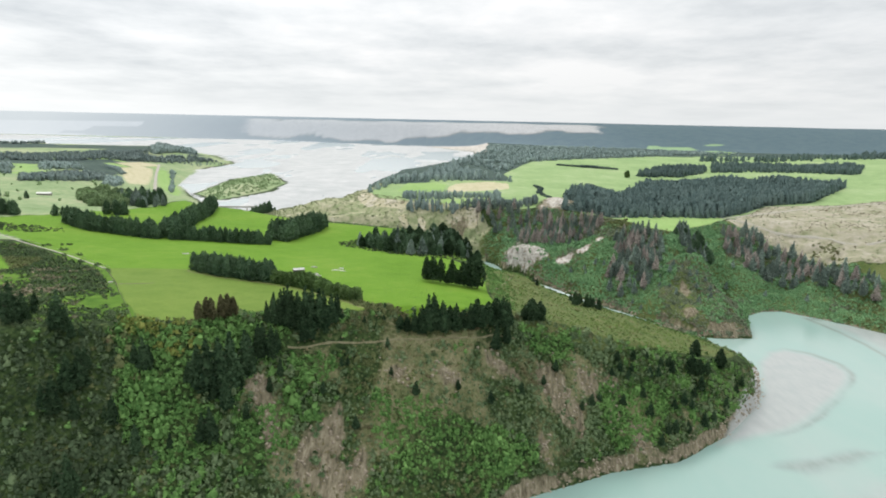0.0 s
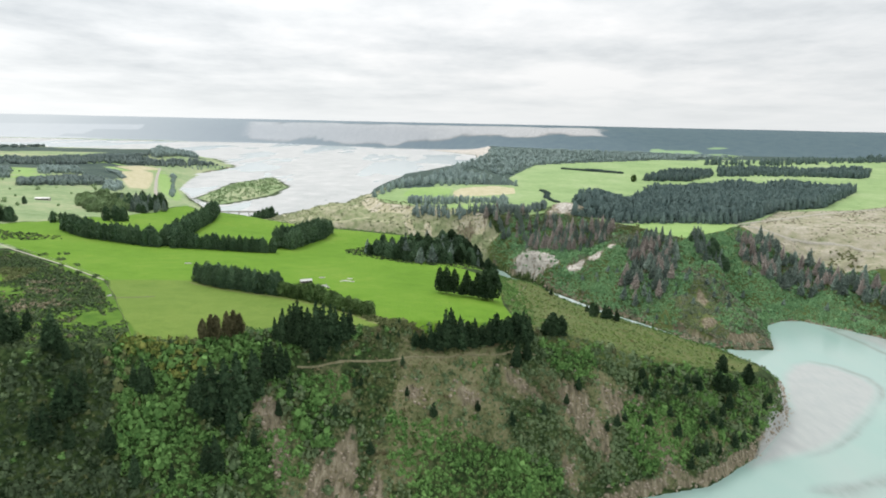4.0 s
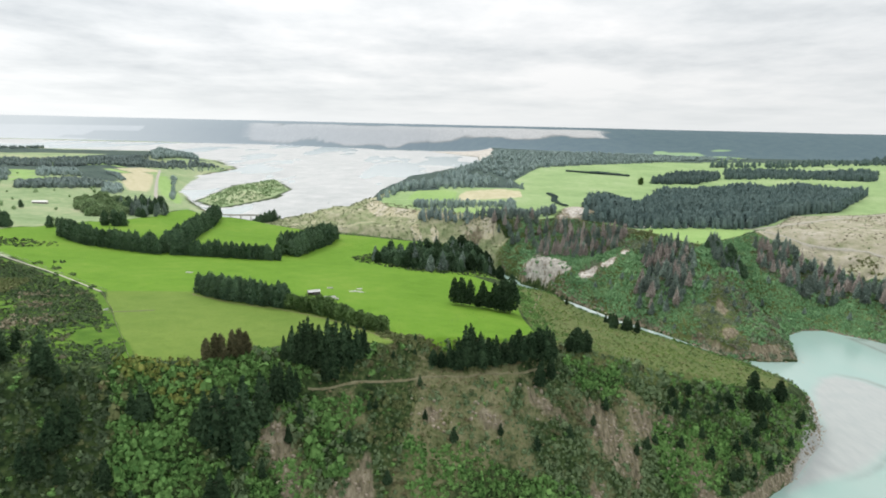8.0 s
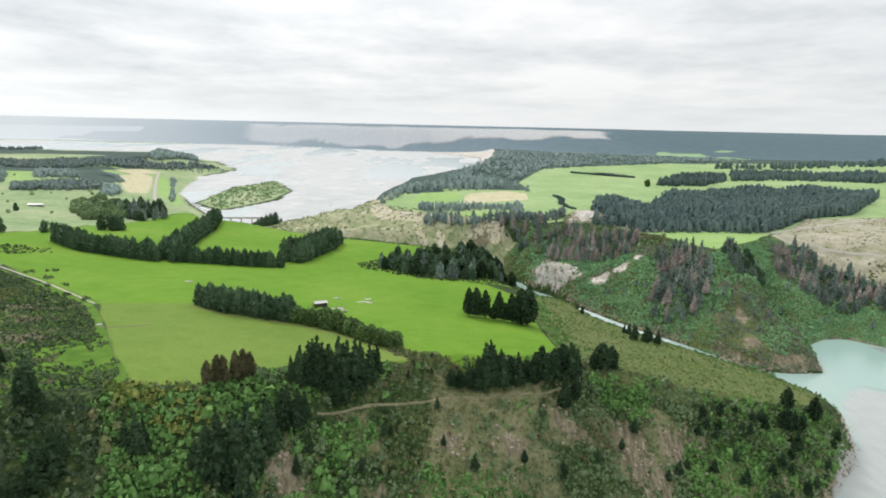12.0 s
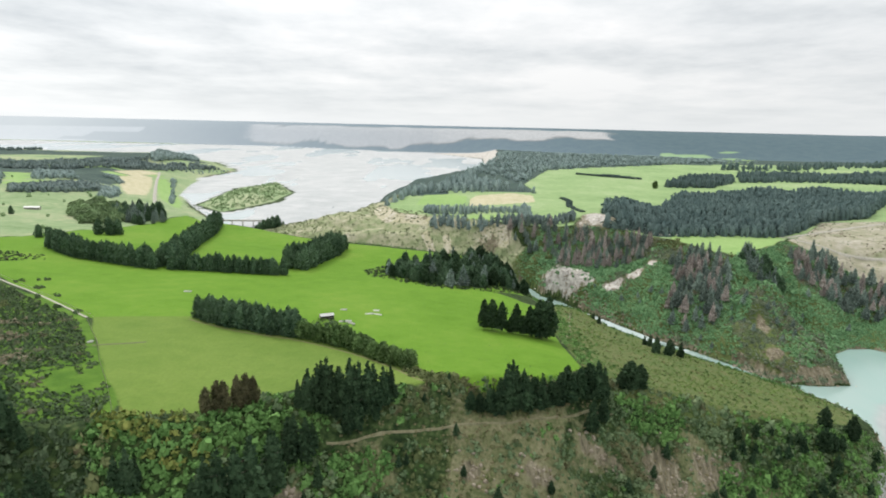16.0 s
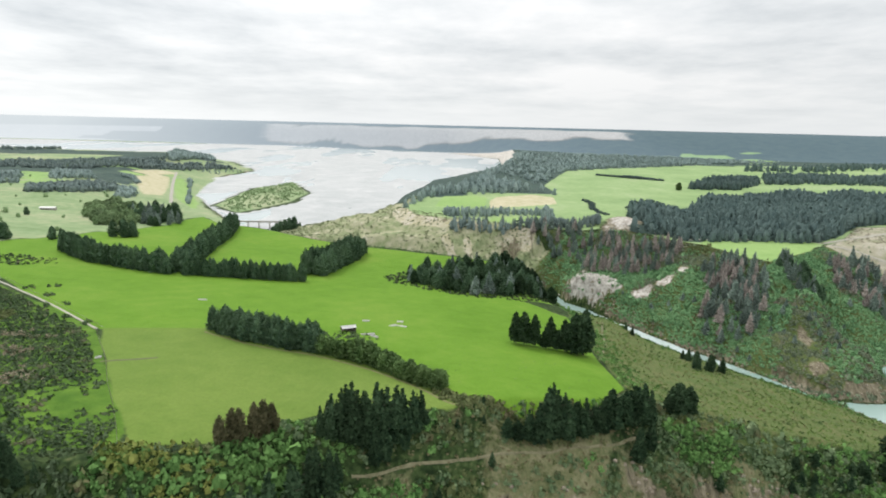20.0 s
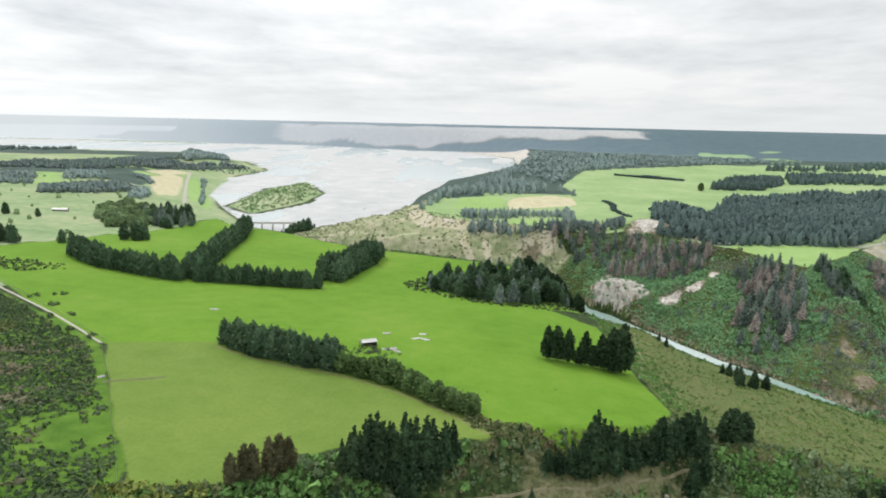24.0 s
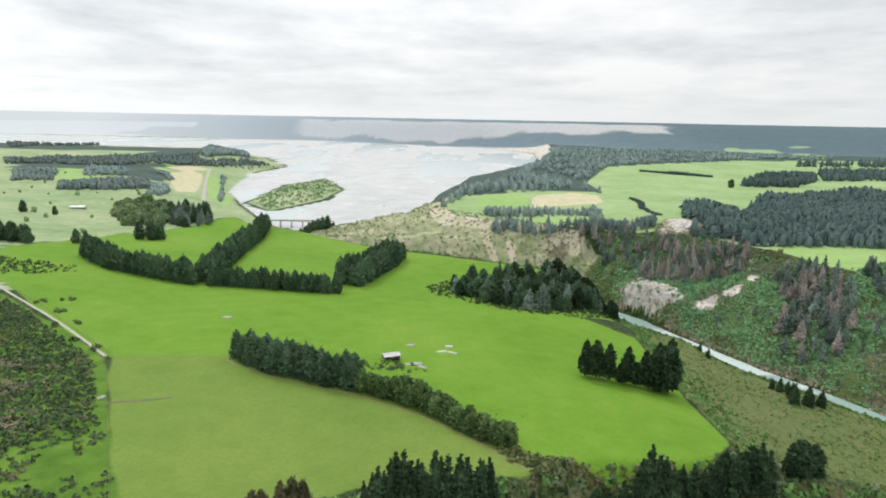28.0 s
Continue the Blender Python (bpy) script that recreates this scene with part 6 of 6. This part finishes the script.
build_slab("feed_trough", -82, 402, -35, 4.0, 1.3, 0.6, CONCRETE, "short pale concrete feed trough near the shed", "trough")
build_slab("feed_pad", -75, 428, 28, 5.0, 1.6, 0.3, CONCRETE, "pale concrete feed pad out in the paddock", "slab")
build_slab("feed_pad", -70, 428, -22, 5.0, 1.5, 0.3, CONCRETE, "pale concrete feed pad out in the paddock", "slab")
build_slab("feed_pad", -72, 438, 5, 3.5, 2.0, 0.3, CONCRETE, "small pale concrete pad out in the paddock", "slab")
build_slab("water_trough", -91, 432, 10, 3.8, 1.4, 0.5, CONCRETE, "pale water trough standing in the grass", "trough")
build_slab("water_trough", -189, 338, 60, 2.2, 1.1, 0.6, CONCRETE, "pale water trough beside the fence", "trough")
build_slab("water_trough", -193, 452, 0, 4.5, 1.5, 0.5, CONCRETE, "pale water trough in the upper paddock", "trough")


def build_farmhouse(x, y, turn, bays, name, label):
    """A long low pale building with dark openings."""
    root = new(name)
    root.matrix_basis = pose(x, y, float(height_at(x, y)), 0, 0, turn)
    L, W, H = bays * 3.2, 5.0, 3.0
    part("wall", box(-L / 2, L / 2, -W / 2, W / 2, -1, H), PAINTED, root)
    for k in range(bays):
        px = -L / 2 + 3.2 * (k + 0.5)
        pane = part("window", box(px - 0.9, px + 0.9, -W / 2 - 0.08, -W / 2 + 0.1, 0.8, 2.3), DARK, root, "dark window opening")
        part("sill", box(px - 1.0, px + 1.0, -W / 2 - 0.2, -W / 2 - 0.08, 0.68, 0.8), PAINTED, pane)
        part("lintel", box(px - 1.0, px + 1.0, -W / 2 - 0.14, -W / 2 - 0.08, 2.3, 2.42), PAINTED, pane)
    v = np.array([(-L / 2 - 0.5, -W / 2 - 0.5, H), (L / 2 + 0.5, -W / 2 - 0.5, H), (L / 2 + 0.5, 0, H + 1.6), (-L / 2 - 0.5, 0, H + 1.6),
                  (-L / 2 - 0.5, W / 2 + 0.5, H), (L / 2 + 0.5, W / 2 + 0.5, H)], float)
    f = np.array([(0, 1, 2, 3), (3, 2, 5, 4)])
    part("roof", (np.concatenate([v, v - (0, 0, 0.2)]), np.concatenate([f, f + 6])), IRON_ROOF, root, "pale iron roof")
    return tagged(root, label, "building")


build_farmhouse(-583, 891, 8, 6, "farm_building", "long low pale farm building on the western flats")
build_farmhouse(-539, 1036, 20, 3, "farm_cottage", "small pale farm cottage among the western fields")


def build_bridge(a, b, deck_z):
    """A low road bridge on piers."""
    a, b = np.array(a, float), np.array(b, float)
    L = float(np.hypot(*(b - a)))
    root = new("road_bridge")
    root.matrix_basis = pose(*((a + b) / 2), deck_z, 0, 0, math.degrees(math.atan2(*(b - a)[::-1])))
    part("deck", box(-L / 2, L / 2, -3.2, 3.2, -0.9, 0), CONCRETE, root)
    for sy in (-1, 1):
        part("railing", box(-L / 2, L / 2, sy * 3.1 - 0.12, sy * 3.1 + 0.12, 0, 1.1), PAINTED, root)
    for px in np.linspace(-L / 2 + 6, L / 2 - 6, 6):
        part("pier", box(px - 0.8, px + 0.8, -2.6, 2.6, -14, -0.9), CONCRETE, root)
    return tagged(root, "pale concrete road bridge over the river mouth of the gorge", "bridge")


build_bridge((-420, 1072), (-322, 1082), -66)


def boulders():
    """Blocky outcrops on the white cliff and the bare scars."""
    r = np.random.default_rng(21)
    shapes = []
    for _ in range(5):
        v, f = lathe([0.55, 1.0, 0.85, 0.25], [-0.5, 0.0, 0.55, 0.9], 6, r, 0.35)
        cap = len(v) - 6
        shapes.append((v, np.concatenate([f, [(cap, cap + 1, cap + 2, cap + 3), (cap, cap + 3, cap + 4, cap + 5)]])))
    a = r.normal(0, 1, (110, 2)) * (24, 4)
    x, y = 113 + 0.66 * a[:, 0] + 0.75 * a[:, 1], 733 - 0.75 * a[:, 0] + 0.66 * a[:, 1]
    strew("cliff_rock", x, y, r.uniform(0.4, 1.3, len(x)), shapes, LIMESTONE, "pale weathered limestone outcrop over the river", "rock", sink=0.3)
    q = np.concatenate([np.array((cx, cy)) + r.normal(0, 0.5, (26, 2)) * (rx, ry) for cx, cy, rx, ry in SCARS if cy < 720])
    d = ground_height(q[:, 0], q[:, 1])[1] > 1
    strew("slope_rock", q[d, 0], q[d, 1], r.uniform(0.3, 1.2, int(d.sum())), shapes, SCAR_ROCK, "tan broken rock on the bare slope scars", "rock", sink=0.3)
    # wash of stones along the foot of the gorge
    edge = np.array([(20, 250), (50, 276), (98, 301), (141, 314), (181, 344), (222, 383), (240, 411), (256, 450), (254, 490)], float)
    t = r.uniform(0, 1, 620)
    i = np.minimum((t * 8).astype(int), 7)
    p = edge[i] + (edge[i + 1] - edge[i]) * (t * 8 - i)[:, None] + r.normal(0, 2.2, (620, 2)) + (-1.0, 1.5)
    strew("river_rock", p[:, 0], p[:, 1], r.uniform(0.25, 1.1, 620), shapes, SCAR_ROCK, "grey-brown rocks along the river's edge", "rock", sink=0.3)
    t = r.uniform(0, 1, 420)
    line = np.array([(104, 733), (121, 708), (138, 680), (155, 648), (172, 618), (198, 586), (218, 552), (234, 522), (290, 520)], float)
    i = np.minimum((t * 8).astype(int), 7)
    p = line[i] + (line[i + 1] - line[i]) * (t * 8 - i)[:, None] + r.normal(0, 2.4, (420, 2))
    strew("shore_rock", p[:, 0], p[:, 1], r.uniform(0.4, 1.5, 420), shapes, SCAR_ROCK, "tan rocks along the foot of the gorge", "rock", sink=0.3)


boulders()
